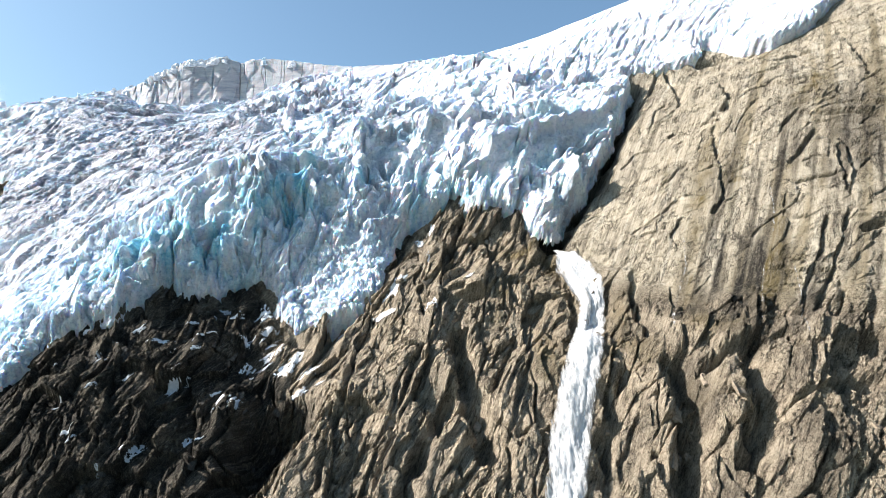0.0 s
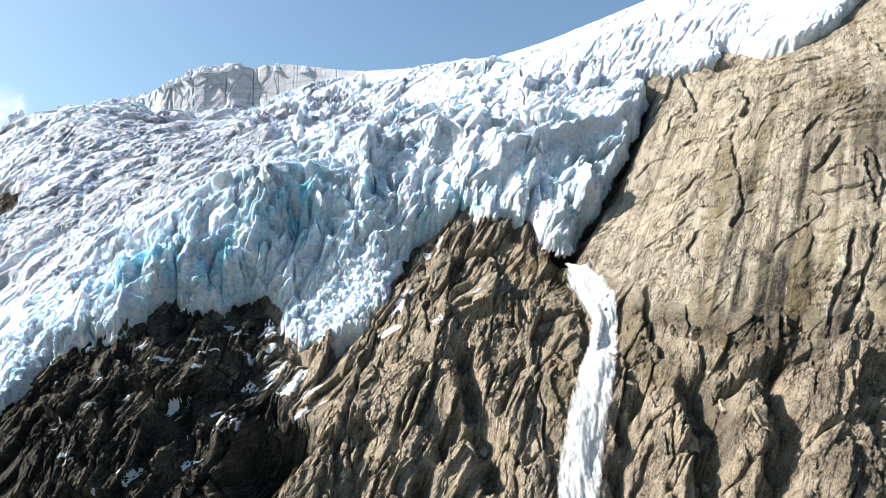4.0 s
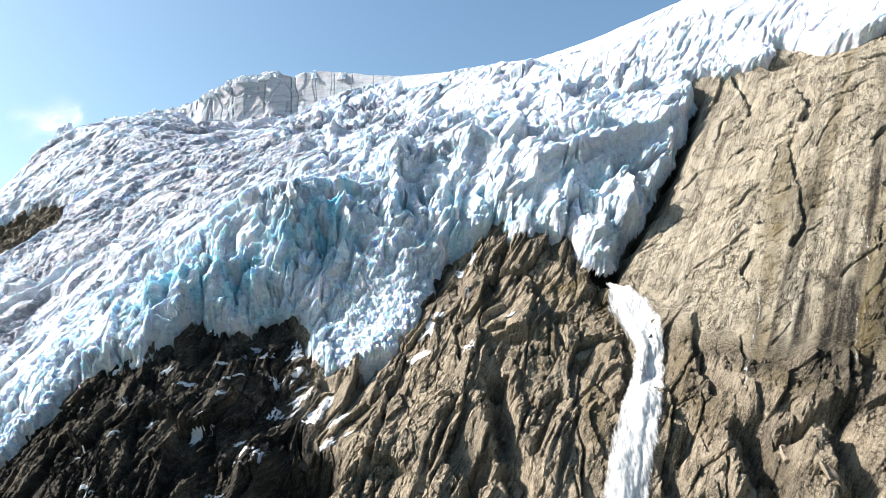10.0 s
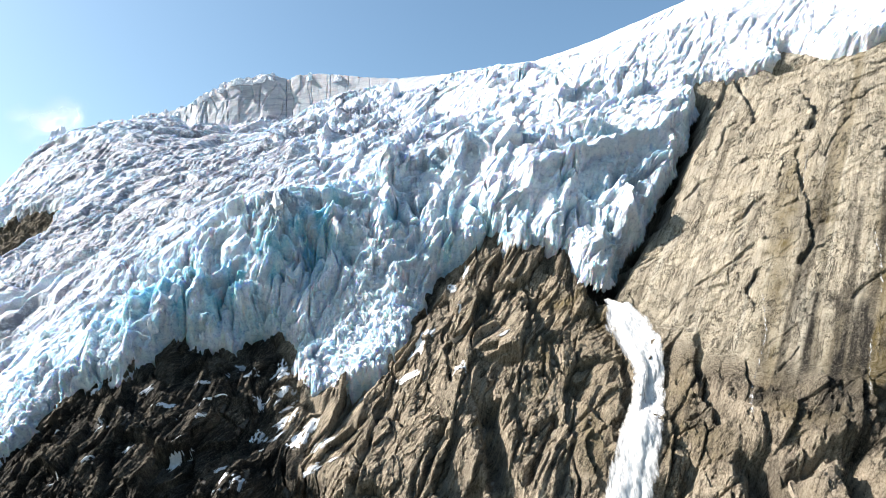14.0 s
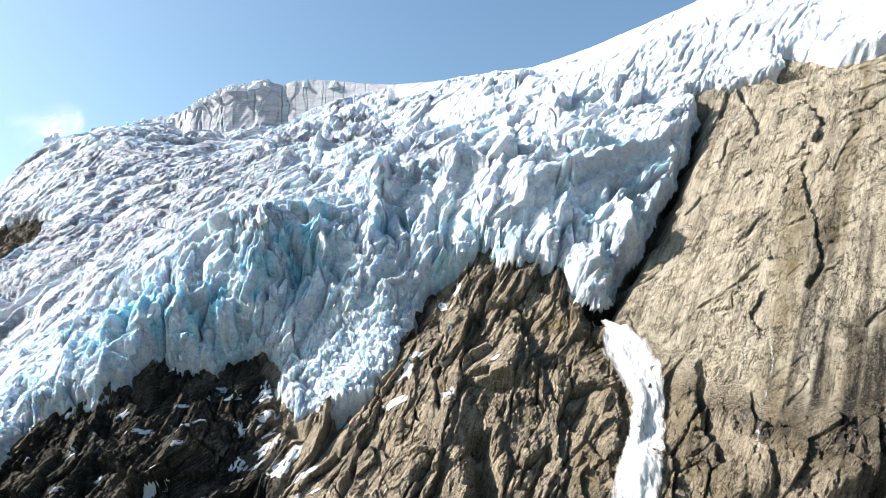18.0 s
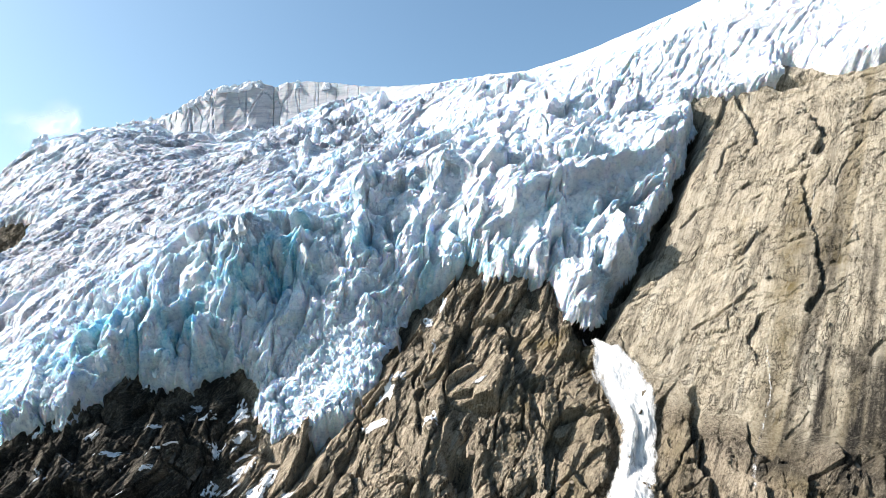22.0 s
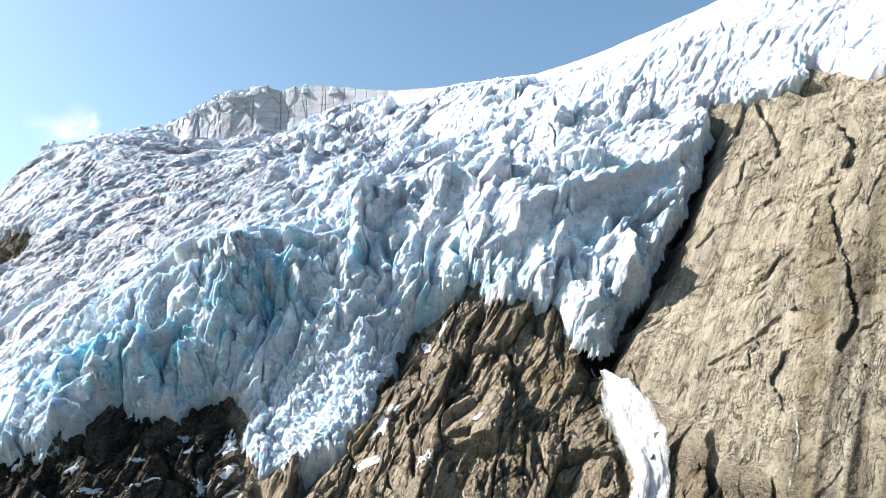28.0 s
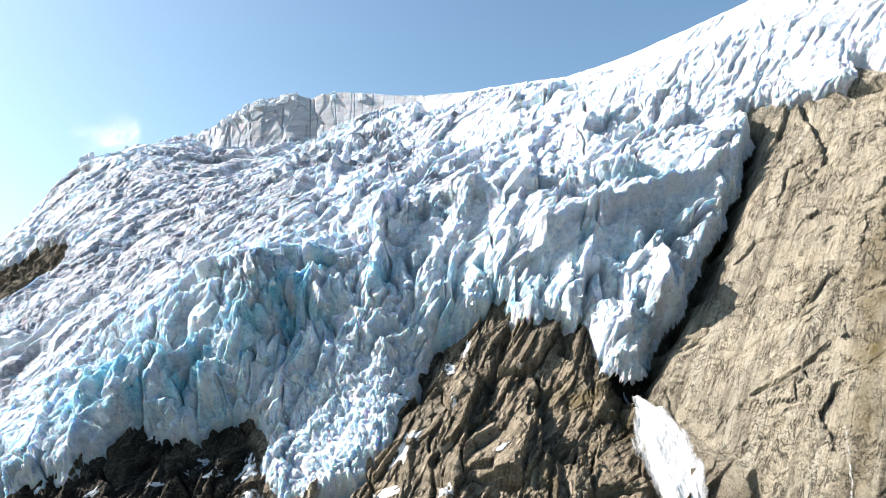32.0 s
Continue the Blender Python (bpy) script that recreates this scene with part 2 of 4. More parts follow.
VALLEY = plain_material("valley_scree", (0.03, 0.045, 0.025), (0.10, 0.095, 0.07), 0.05, 0.9)



# ---- the lie of the land ----
# A slope leaning 45 degrees: x runs across it, s up it, h stands off it.
NEAR_X = [-150, -115, -85, -60, -35, -10, 15, 40, 65, 90, 120, 165]
NEAR_S = [-110, -70, -35, -5, 25, 55, 85, 125]
NEAR_H = [
    [-44, -35, -29, -26, -23, -18, -13, -4, 5, 14, 22, 45],
    [-43, -30, -24, -20, -16, -11, -5, 3, 15, 27, 41, 65],
    [-45, -27, -19, -17, -12, -5, 3, 9, 22, 38, 55, 77],
    [-49, -26, -15, -16, -18, -8, 5, 10, 19, 37, 58, 80],
    [-51, -29, -17, -18, -21, -9, 5, 10, 14, 34, 54, 79],
    [-53, -29, -16, -16, -15, -6, -2, 7, 13, 25, 50, 75],
    [-56, -34, -14, 2, 2, 3, 4, 17, 20, 24, 45, 67],
    [-61, -41, -22, -8, -1, 4, 10, 20, 22, 26, 41, 60],
]
UP_X = [-460, -330, -230, -150, -80, -20, 40, 100, 180]
UP_S = [40, 90, 140, 200, 270, 340, 400, 440, 470, 510]
UP_H = [
    [-178, -137, -99, -51, -18, -11, 7, 37, 84],
    [-185, -143, -112, -56, -11, 6, 18, 31, 72],
    [-191, -143, -122, -65, -24, -1, 16, 29, 61],
    [-199, -141, -111, -73, -41, -21, -0, 37, 38],
    [-207, -148, -103, -80, -57, -38, -4, -19, -28],
    [-204, -149, -110, -100, -72, -52, -48, -83, -96],
    [-206, -136, -111, -110, -72, -70, -107, -134, -146],
    [-220, -131, -109, -93, -85, -111, -145, -166, -177],
    [-234, -137, -121, -97, -115, -144, -172, -190, -199],
    [-254, -175, -167, -147, -163, -185, -206, -221, -228],
]

LEAN = 2 ** -0.5


def place(x, s, h):
    return np.stack([x, 200 + (s - h) * LEAN, 100 + (s + h) * LEAN], -1)


def base_grid(xs, ss):
    """Standoff of the smooth slope on a grid of xs (across) and ss (up)."""
    low = spline(NEAR_S, NEAR_H, ss)
    low = spline(NEAR_X, low.T, xs).T
    high = spline(UP_S, UP_H, ss)
    high = spline(UP_X, high.T, xs).T
    low = low + 0.65 * np.clip(xs - 165, 0, None)[None, :]
    high = high + 0.6 * np.clip(xs - 180, 0, None)[None, :] * (1 - step(180, 260, ss))[:, None]
    w = step(-148, -118, xs)[None, :] * (1 - step(88, 122, ss))[:, None]
    return low * w + high * (1 - w)


ICE_EDGE = [(-140, 9), (-135, 16), (-125, 23), (-119, 33), (-110, 34), (-95, 32), (-90, 37), (-86, 42), (-82, 47), (-76, 49),
            (-69, 45), (-63, 46), (-58, 51), (-51, 53), (-41, 50), (-38, 37), (-34, 28), (-28, 23), (-20, 24), (-15, 25),
            (-7, 29), (-1, 34), (2, 49), (4, 60), (9, 71), (22, 74), (28, 75), (33, 68), (43, 63), (50, 60)]
ICE_EDGE_SLAB = [(52, 55), (56, 48), (61, 44), (64, 46), (67, 51), (70, 57), (77, 63), (84, 78), (92, 89), (99, 103), (107, 120),
                 (111, 126), (111, 140), (121, 138), (130, 134), (139, 131), (146, 146), (151, 143), (154, 122), (160, 118),
                 (168, 116), (176, 119), (195, 136), (235, 158)]
ICE_RING = ICE_EDGE + ICE_EDGE_SLAB + [(320, 190), (320, 560), (-520, 560), (-520, -60), (-180, -40), (-150, -5)]
OUTCROP = [(-520, 330), (-363, 320), (-344, 326), (-297, 311), (-267, 281), (-262, 246), (-276, 236), (-300, 226), (-330, 216), (-520, 205)]


def ice_depth(x, s):
    """Distance into the ice from its edge (negative on bare rock)."""
    wx = x + 1.6 * noise2(x / 7, s / 7, 41) + 0.7 * noise2(x / 2.3, s / 2.3, 43)
    ws = s + 1.6 * noise2(x / 7, s / 7, 42) + 0.7 * noise2(x / 2.3, s / 2.3, 44)
    return look_up(EDGE_FIELD, wx, ws)


EDGE_X, EDGE_S = np.arange(-530, 330, 1.25), np.arange(-120, 570, 1.25)
EDGE_FIELD = np.minimum(distance_in(*np.meshgrid(EDGE_X, EDGE_S), ICE_RING), -distance_in(*np.meshgrid(EDGE_X, EDGE_S), OUTCROP)).astype(np.float32)


def look_up(field, x, s):
    """A value between the nodes of the edge field."""
    u, v = np.clip((x + 530) / 1.25, 0, len(EDGE_X) - 1.01), np.clip((s + 120) / 1.25, 0, len(EDGE_S) - 1.01)
    i, j = u.astype(np.int32), v.astype(np.int32)
    u, v = u - i, v - j
    return (field[j, i] * (1 - u) + field[j, i + 1] * u) * (1 - v) + (field[j + 1, i] * (1 - u) + field[j + 1, i + 1] * u) * v


def blob(x, s, cx, cs, rx, rs):
    return np.exp(-(((x - cx) / rx) ** 2 + ((s - cs) / rs) ** 2))


def line_distance(x, s, line):
    """Distance from a polyline, and how far along it (0 to 1) its nearest point lies."""
    near, along = np.full(x.shape, 1e9, np.float32), np.zeros(x.shape, np.float32)
    n = len(line) - 1
    for i, ((x0, y0), (x1, y1)) in enumerate(zip(line, line[1:])):
        ex, ey = x1 - x0, y1 - y0
        t = np.clip(((x - x0) * ex + (s - y0) * ey) / (ex * ex + ey * ey + 1e-9), 0, 1)
        d = (x - x0 - t * ex) ** 2 + (s - y0 - t * ey) ** 2
        along = np.where(d < near, (i + t) / n, along)
        near = np.minimum(near, d)
    return np.sqrt(near), along


def window(xs, ss, line, margin):
    """The part of a grid round a polyline, as two slices."""
    lx, ls = [p[0] for p in line], [p[1] for p in line]
    i = np.searchsorted(xs, (min(lx) - margin, max(lx) + margin))
    j = np.searchsorted(ss, (min(ls) - margin, max(ls) + margin))
    return slice(j[0], j[1]), slice(i[0], i[1])


def groove(field, xs, ss, line, width, depth, wander=1.0, steep=2):
    """Cut (or raise, with a negative depth) a band along a polyline into a field on the grid."""
    w = window(xs, ss, line, 4 * width + wander)
    x, s = np.meshgrid(xs[w[1]], ss[w[0]])
    if x.size:
        x2 = x + wander * noise2(x / 5, s / 5, 301) + 0.4 * wander * noise2(x / 1.6, s / 1.6, 302)
        s2 = s + wander * noise2(x / 5, s / 5, 303) + 0.4 * wander * noise2(x / 1.6, s / 1.6, 304)
        d, t = line_distance(x2, s2, line)
        vary = 0.75 + 0.5 * noise2(x / 6, s / 6, 305)
        field[w] -= depth * vary * np.exp(-(d / width) ** steep)


# crest of the ice against the sky: x, s and h along it, and the height of the ice wall under it
CREST_X = [-470, -406, -389, -379, -335, -304, -276, -240, -222, -189, -152, -135, -102, -68, -35, -4, 14, 46, 69, 81, 91, 105, 128, 145, 200, 260]
CREST_S = [360, 389, 412, 468, 489, 486, 480, 468, 462, 460, 459, 456, 450, 436, 418, 388, 364, 323, 290, 262, 245, 230, 218, 212, 222, 240]
CREST_H = [-205, -180, -170, -166, -156, -151, -140, -126, -114, -99, -90, -93, -87, -84, -79, -65, -54, -32, -16, 0, 11, 24, 40, 52, 92, 135]
WALL_UP = [0, 0, 0, 0, 0, 0, 2, 12, 24, 30, 32, 30, 29, 24, 17, 7, 0, 0, 0, 0, 0, 0, 0, 0, 0, 0]


def crested(xs, ss, lattice):
    """Bends the smooth slope up to the crest line, with the wall below it, and lets it fall away behind."""
    cs, ch, up = (np.interp(xs, CREST_X, v)[None, :] for v in (CREST_S, CREST_H, WALL_UP))
    foot_s, foot_h = cs - up, ch - up * 1.0
    at = np.zeros(len(xs))
    for i in range(len(xs)):
        at[i] = np.interp(foot_s[0, i], ss, lattice[:, i])
    s = ss[:, None]
    below = lattice + (foot_h - at[None, :]) * np.exp(-np.clip(foot_s - s, 0, None) / 26)
    below = np.where(xs[None, :] < -238, np.minimum(below, foot_h + 0.38 * (foot_s - s) - 2 * step(0, 14, foot_s - s)), below)
    lie = np.interp(xs, (0, 46, 81, 105, 145, 200), (0.385, 0.37, 0.345, 0.31, 0.245, 0.2))[None, :]
    below = np.where(xs[None, :] > -25, np.minimum(below, foot_h + lie * (foot_s - s) - 2 * step(0, 14, foot_s - s)), below)
    wall = foot_h + (s - foot_s) / np.maximum(up, 1e-3) * (ch - foot_h)
    behind = ch - 0.38 * (s - cs) - 0.74 * (np.sqrt((s - cs) ** 2 + 25) - 5)
    return np.where(s < foot_s, below, np.where(s < cs, wall, behind))


def saw(v, edge=0.14):
    """Rises slowly to the right, then drops: flakes that overlap."""
    f = v - np.floor(v)
    return np.where(f < 1 - edge, f / (1 - edge), (1 - f) / edge)


SLAB_X, SLAB_S = [40, 61, 66, 72, 80, 95, 110, 130], [120, 44, 20, 8, -10, -26, -34, -46]
FALL_S = [45, 38, 33, 28, 20, 11, 3, -5, -15, -26, -40, -58, -80, -112]
FALL_LEFT = [60.2, 60.2, 60, 58.4, 56.2, 58.6, 60.4, 57.8, 52.8, 47.8, 43, 38.5, 31, 21]
FALL_RIGHT = [61.0, 62.2, 64.2, 66.6, 69.6, 70, 68.6, 66.8, 63.2, 59.2, 54.6, 49.3, 43.5, 36]


def rock_zones(x, s):
    edge = s - np.interp(x, SLAB_X, SLAB_S) + 5 * noise2(x / 9, s / 9, 51) + 2 * noise2(x / 3, s / 3, 52)
    slab = step(-4, 5, edge) * step(50, 62, x)
    edge = np.interp(s, (-110, -57, -41, -27, -17, -9, -1, 13, 28, 48), (-62, -38, -31, -25, -19.5, -20, -30, -36, -40, -42))
    dark = 1 - step(-2.5, 2.5, x - edge + 2.5 * noise2(x / 6, s / 6, 53))
    return slab, dark


def rock_relief(x, s, slab, dark):
    """Long steep flakes and splinters on the rib and the buttress, thin foliation and ledges on the slab."""
    n1, n2 = fbm(x / 22, s / 30, 3, 60), fbm(x / 22, s / 30, 3, 64)
    wx, ws = x + 2.2 * n1, s + 2.2 * n2
    lean = 0.33 - 0.2 * dark
    up = np.sqrt(1 - lean ** 2)
    a, c = lean * wx + up * ws, up * wx - lean * ws
    rough = np.clip(0.7 + 0.9 * noise2(x / 19, s / 24, 58), 0.3, 1.3)
    h, shift = 0, 0
    for size, long, k, lift, gap, bend in ((14, 2.0, 71, 2.2, 3.4, 0.1), (6.4, 2.2, 76, 1.3, 2.8, -0.2), (2.9, 2.0, 81, 0.5, 1.5, 0.25), (1.4, 1.8, 86, 0.22, 0.7, -0.4)):
        p, q = c * math.cos(bend) + a * math.sin(bend), a * math.cos(bend) - c * math.sin(bend)
        t, g = facets(p / size + 0.3 * noise2(x / (2 * size), s / (2 * size), k + 8), q / (long * size), k, 1.7, 0.14)
        open_joint = step(-0.1, 0.25, noise2(x / (1.6 * size), s / (1.6 * size), k + 5))
        h = h + (lift * t - gap * open_joint * np.exp(-(g / (0.02 + 0.16 / size)) ** 2)) * (rough if size < 6 else 1)
        shift = shift + 0.2 * t * (size > 5)
    for size, k, lift in ((17, 11, 3.4), (7, 21, 1.7)):
        v = c / size + 0.35 * fbm(c / (3 * size), a / (8 * size), 2, k) + shift
        h = h + lift * (0.3 + 0.9 * np.abs(noise2(x / (2 * size), s / (3 * size), k + 9))) * saw(v, 0.16)
    h = h + rough * (0.34 * ridged(c / 4.5, a / 13, 2, 87, 0.5) + 0.12 * ridged(c / 1.5, a / 4, 2, 92, 0.6))
    h = h + 0.16 * fbm(x / 2.4, s / 2.4, 4, 90, 0.7) + (0.06 + 0.14 * dark) * fbm(c / 0.9, a / 5, 2, 96, 0.6) - 3.6
    h = h * (0.9 + 0.2 * dark) - 0.6
    m = 0.9 * fbm(wx / 30, ws / 40, 3, 100)
    for size, k, lift in ((9, 111, 1.0), (3.6, 116, 0.62), (1.5, 121, 0.34)):
        v = (0.5 * wx - 0.86 * ws) / size + 0.8 * fbm(wx / (3 * size), ws / (3 * size), 3, k)
        m = m + 0.8 * lift * (0.08 + np.clip(1.4 * noise2(x / (4 * size), s / (4 * size), k + 4), 0, 1)) * saw(v, 0.16 if size > 3 else 0.36)
    for size, k, lift, gap in ((11, 131, 0.6, 1.0), (4.2, 136, 0.4, 0.8), (1.7, 138, 0.2, 0.3)):
        t, g = facets((0.8 * wx + 0.6 * ws) / size, (0.8 * ws - 0.6 * wx) / (2.0 * size), k, 1.5)
        broken = np.clip(0.2 + 2 * noise2(x / 15, s / 15, k + 3), 0, 1)
        m = m + (0.3 + broken) * lift * t - broken * gap * np.exp(-(g / 0.04) ** 2)
    m = m + 0.16 * fbm(x / 2.2, s / 2.2, 4, 140, 0.68) + 0.12 * ridged((0.5 * wx - 0.86 * ws) / 2.0, (0.86 * wx + 0.5 * ws) / 7, 2, 146, 0.6)
    return h * (1 - slab) + m * slab


# (x, s, reach across, reach up, depth): hollows in the rock, and swellings where the depth is negative
ROCK_HOLLOWS = ((-37, -26, 7, 13, 18), (-29, -17, 9, 7.5, 16), (-45, -12, 4.5, 12, -6), (-14, -30, 7, 20, -3), (-27, -13, 5, 4, 5), (28, -34, 6, 9, 3),
                (80.5, -50, 3.4, 12, -5), (93, -62, 8, 9, -5), (66, -42, 5, 9, -3), (6, 55, 5, 9, 3), (-2, 38, 5, 6, 2), (26, 66, 5, 6, -3), (40, 60, 5, 8, -2))


def ice_shape(x, s, d):
    """How rough the ice is from place to place: the avalanche cone, the smooth snow high up, the far wall."""
    cone = np.clip(1.15 * blob(x, s, -17, 44, 21, 25), 0, 1)
    snow = step(72, 125, x + 0.2 * (s - 130)) * step(98, 132, s)
    cs, up = np.interp(x, CREST_X, CREST_S), np.interp(x, CREST_X, WALL_UP)
    wall = step(0, 6, s - (cs - up)) * (up > 3)
    left = step(-50, -130, x) * step(105, 160, s)
    return cone, snow, wall, left


def ice_relief(x, s, d):
    """Seracs: sharp melted fins with crevasses between; rubble on the cone; short ticks on the snow; long dirty folds far left."""
    cone, snow, wall, left = ice_shape(x, s, d)
    wx, ws = x + 6 * fbm(x / 30, s / 30, 3, 160), s + 6 * fbm(x / 30, s / 30, 3, 164)
    a, c = 0.5 * wx + 0.866 * ws, 0.866 * wx - 0.5 * ws
    front = blob(x, s, -60, 66, 75, 26)
    high = step(95, 150, s)
    h = 0
    for size, long, k, lift in ((22, 1.8, 201, 3.2), (10, 2.2, 206, 1.6), (4.6, 2.0, 208, 0.7), (2.1, 1.6, 209, 0.3)):
        v = 1 - 2 * np.abs(noise2(c / size, a / (long * size), k))
        v = np.sign(v) * np.abs(v) ** 1.3
        h = h + lift * v * (0.2 + 0.9 * np.abs(noise2(x / (2.4 * size), s / (2.4 * size), k + 40)))
    for size, k, lift in ((26, 301, 6.4), (10, 306, 2.6)):
        v = c / size + 1.1 * fbm(c / (2 * size), a / (3 * size), 3, k)
        h = h + lift * (0.25 + 0.9 * np.abs(noise2(x / (2.2 * size), s / (2.2 * size), k + 4))) * (saw(v, 0.3) - 0.5)
    for size, k, lift, gap in ((15, 211, 2.4, 3.2), (6.0, 221, 1.4, 2.0), (2.3, 231, 0.45, 0.7)):
        t, g = facets(c / size + 0.5 * noise2(x / size, s / size, k + 5), a / (1.5 * size), k, 2.2, 0.16)
        split = step(0.0, 0.3, noise2(x / (1.5 * size), s / (1.5 * size), k + 9))
        h = h + lift * t - gap * split * np.exp(-(g / 0.09) ** 2)
    col = c / 6 + 0.8 * fbm(c / 15, a / 40, 2, 271)
    h = h + front * (2.0 * (saw(col, 0.45) - 0.5) * (0.4 + np.abs(noise2(x / 14, s / 20, 272))) - 2.6 * np.exp(-(noise2(c / 7, a / 26, 273) / 0.08) ** 2))
    mid = blob(x, s, 10, 120, 60, 60)
    calm = 0.22 + 0.95 * step(-0.25, 0.4, noise2(x / 33, s / 27, 238) + 0.7 * front)
    h = h * calm * (1 - 0.15 * high)
    for size, k, lift in ((30, 321, 6.0), (12, 326, 3.4)):
        v = c / size + 0.9 * fbm(c / (2 * size), a / (3 * size), 3, k)
        h = h + mid * lift * (0.35 + 0.9 * np.abs(noise2(x / (2.2 * size), s / (2.2 * size), k + 4))) * (saw(v, 0.22) - 0.5)
    h = h * (1 - 0.85 * cone) * (1 - 0.93 * snow) * (1 - 0.93 * wall) * (1 - 0.8 * left)
    slit = noise2(wx / 13, ws / 30, 275)
    h = h - 4.5 * np.exp(-(slit / 0.04) ** 2) * step(0.0, 0.3, noise2(x / 17, s / 17, 276)) * (1 - cone) * (1 - snow) * (1 - wall) * (1 - 0.7 * left)
    fold = 0
    for size, k, lift in ((36, 250, 13.0), (15, 262, 5.5), (6, 266, 1.3), (2.8, 269, 0.5)):
        b = (0.35 * wx - ws) / size + 1.5 * fbm(wx / (3 * size), ws / (2 * size), 3, k)
        fold = fold + lift * (0.25 + np.abs(noise2(x / (4 * size), s / (3 * size), k + 3))) * (saw(b, 0.3) - 0.5)
    h = h + left * (1 - wall) * (0.8 * fold + 0.9 * ridged(wx / 14, ws / 7, 3, 345, 0.55))
    t, g = facets(wx / 3.4, ws / 3.4, 243, 1.8)
    h = h + cone * (0.7 * t - 0.7 * np.exp(-(g / 0.12) ** 2) + 1.3 * fbm(x / 10, s / 10, 4, 246, 0.55))
    h = h + snow * (0.9 * fbm(wx / 14, ws / 9, 3, 258) + 0.45 * ridged(c / 5, a / 9, 3, 253))
    crack = noise2(x / 26, s / 200, 259)
    t, g = facets(wx / 16, ws / 30, 263, 0.8)
    h = h - wall * (3.0 * np.exp(-(crack / 0.02) ** 2) + 1.6 * np.exp(-(g / 0.05) ** 2) - 1.0 * t - 2.0 * noise2(x / 24, s / 50, 261) - 0.8 * fbm(x / 9, s / 6, 3, 260))
    t, g = facets(wx / 1.5, ws / 1.5, 241, 1.6)
    h = h + (0.16 + 0.5 * cone) * (1 - 0.7 * snow) * (1 - wall) * (t * step(0, 0.2, g) - 0.4 * np.exp(-(g / 0.12) ** 2))
    h = h * (0.25 + 0.75 * step(4, 55, np.interp(x, CREST_X, CREST_S) - s)) ** (x > -120)
    rim = np.exp(-np.abs(d) / 4)
    t, g = facets(x / 2.4, s / 2.4, 281, 1.8)
    h = h + rim * (1.0 * t * step(0, 0.2, g) - 1.0 * np.exp(-(g / 0.12) ** 2) + 0.8 * fbm(x / 3, s / 3, 3, 286))
    return h * step(-3, 2, d) + (0.5 - 0.3 * snow) * (1 - 0.8 * wall) * fbm(x / 4, s / 4, 4, 170, 0.62)


def axis(*parts):
    """Positions along an axis from (start, end, spacing) stretches."""
    out = [np.arange(a, b, w) for a, b, w in parts]
    return np.concatenate(out)


def sheet(name, points, keep, zone, mat, flat=True):
    """One mesh from a grid of points, of the faces to keep, with its zones as a colour attribute."""
    ny, nx = points.shape[:2]
    idx = np.arange(ny * nx).reshape(ny, nx)
    quads = np.stack([idx[:-1, :-1], idx[:-1, 1:], idx[1:, 1:], idx[1:, :-1]], -1)[keep]
    used = np.zeros(ny * nx, bool)
    used[quads.ravel()] = True
    remap = np.cumsum(used) - 1
    quads = remap[quads].astype(np.int32)
    verts = points.reshape(-1, 3)[used].astype(np.float32)
    me = bpy.data.meshes.new(name)
    me.vertices.add(len(verts))
    me.vertices.foreach_set("co", verts.ravel())
    me.loops.add(quads.size)
    me.loops.foreach_set("vertex_index", quads.ravel())
    me.polygons.add(len(quads))
    me.polygons.foreach_set("loop_start", np.arange(0, quads.size, 4, dtype=np.int32))
    me.update(calc_edges=True)
    if flat:
        me.attributes.new("sharp_face", "BOOLEAN", "FACE").data.foreach_set("value", np.ones(len(quads), bool))
    z = np.zeros((ny * nx, 4), np.float32)
    for i, channel in enumerate(zone):
        z[:, i] = np.ravel(channel)
    me.attributes.new("zone", "FLOAT_COLOR", "POINT").data.foreach_set("color", z[used].ravel())
    me.materials.append(mat)
    me.validate()
    return new(name, me)


# ---- rock ----
rx, rs = axis((-160, -125, 0.6), (-125, 135, 0.34), (135, 190, 0.42), (190, 250, 0.8)), axis((-112, -78, 0.5), (-78, 75, 0.32), (75, 150, 0.4))
X, S = (v.astype(np.float32) for v in np.meshgrid(rx, rs))
D = ice_depth(X, S)
slab, dark = rock_zones(X, S)
H = base_grid(rx, rs) - 1.0 - 5.0 * step(0, 9, D)
H = H + rock_relief(X, S, slab, dark)
for cx, cs, wx, ws, deep in ROCK_HOLLOWS:
    H -= deep * blob(X, S, cx, cs, wx, ws)


def crack(width, deep, *line):
    groove(H, rx, rs, list(line), width, 1.35 * deep if deep > 0 else deep, 0.6, 3 if deep > 0 else 2)


crack(3.5, -3.5, (17, 7), (18, -11), (20, -23))
crack(5.5, -4.0, (-10, -10), (-17, -25), (-25, -42))
crack(2.6, 9.0, (24, 1.3), (24.8, -15.1), (27.1, -28.8), (28.5, -40.7))
crack(2.2, 7.0, (20.2, -22.1), (14.2, -32.8), (9.9, -40.7), (7.5, -48.8))
crack(0.8, 2.6, (-7.9, 0.2), (-11.1, -20.1), (-14.3, -31.6), (-15.7, -44))
crack(0.7, 2.2, (5.5, -16.1), (2.3, -28.9), (-1, -33.7))
crack(0.7, 2.2, (10.7, -6.4), (7.1, -18.7), (3.2, -28.4))
crack(0.6, 2.0, (19.7, 13.3), (16.4, -0.2), (11, -7.2))
crack(0.8, 2.6, (40.2, -5.8), (36.9, -12.8), (31.5, -22.4))
crack(0.7, 2.0, (29.2, 8.7), (31.6, -7.6), (29, -13.7))
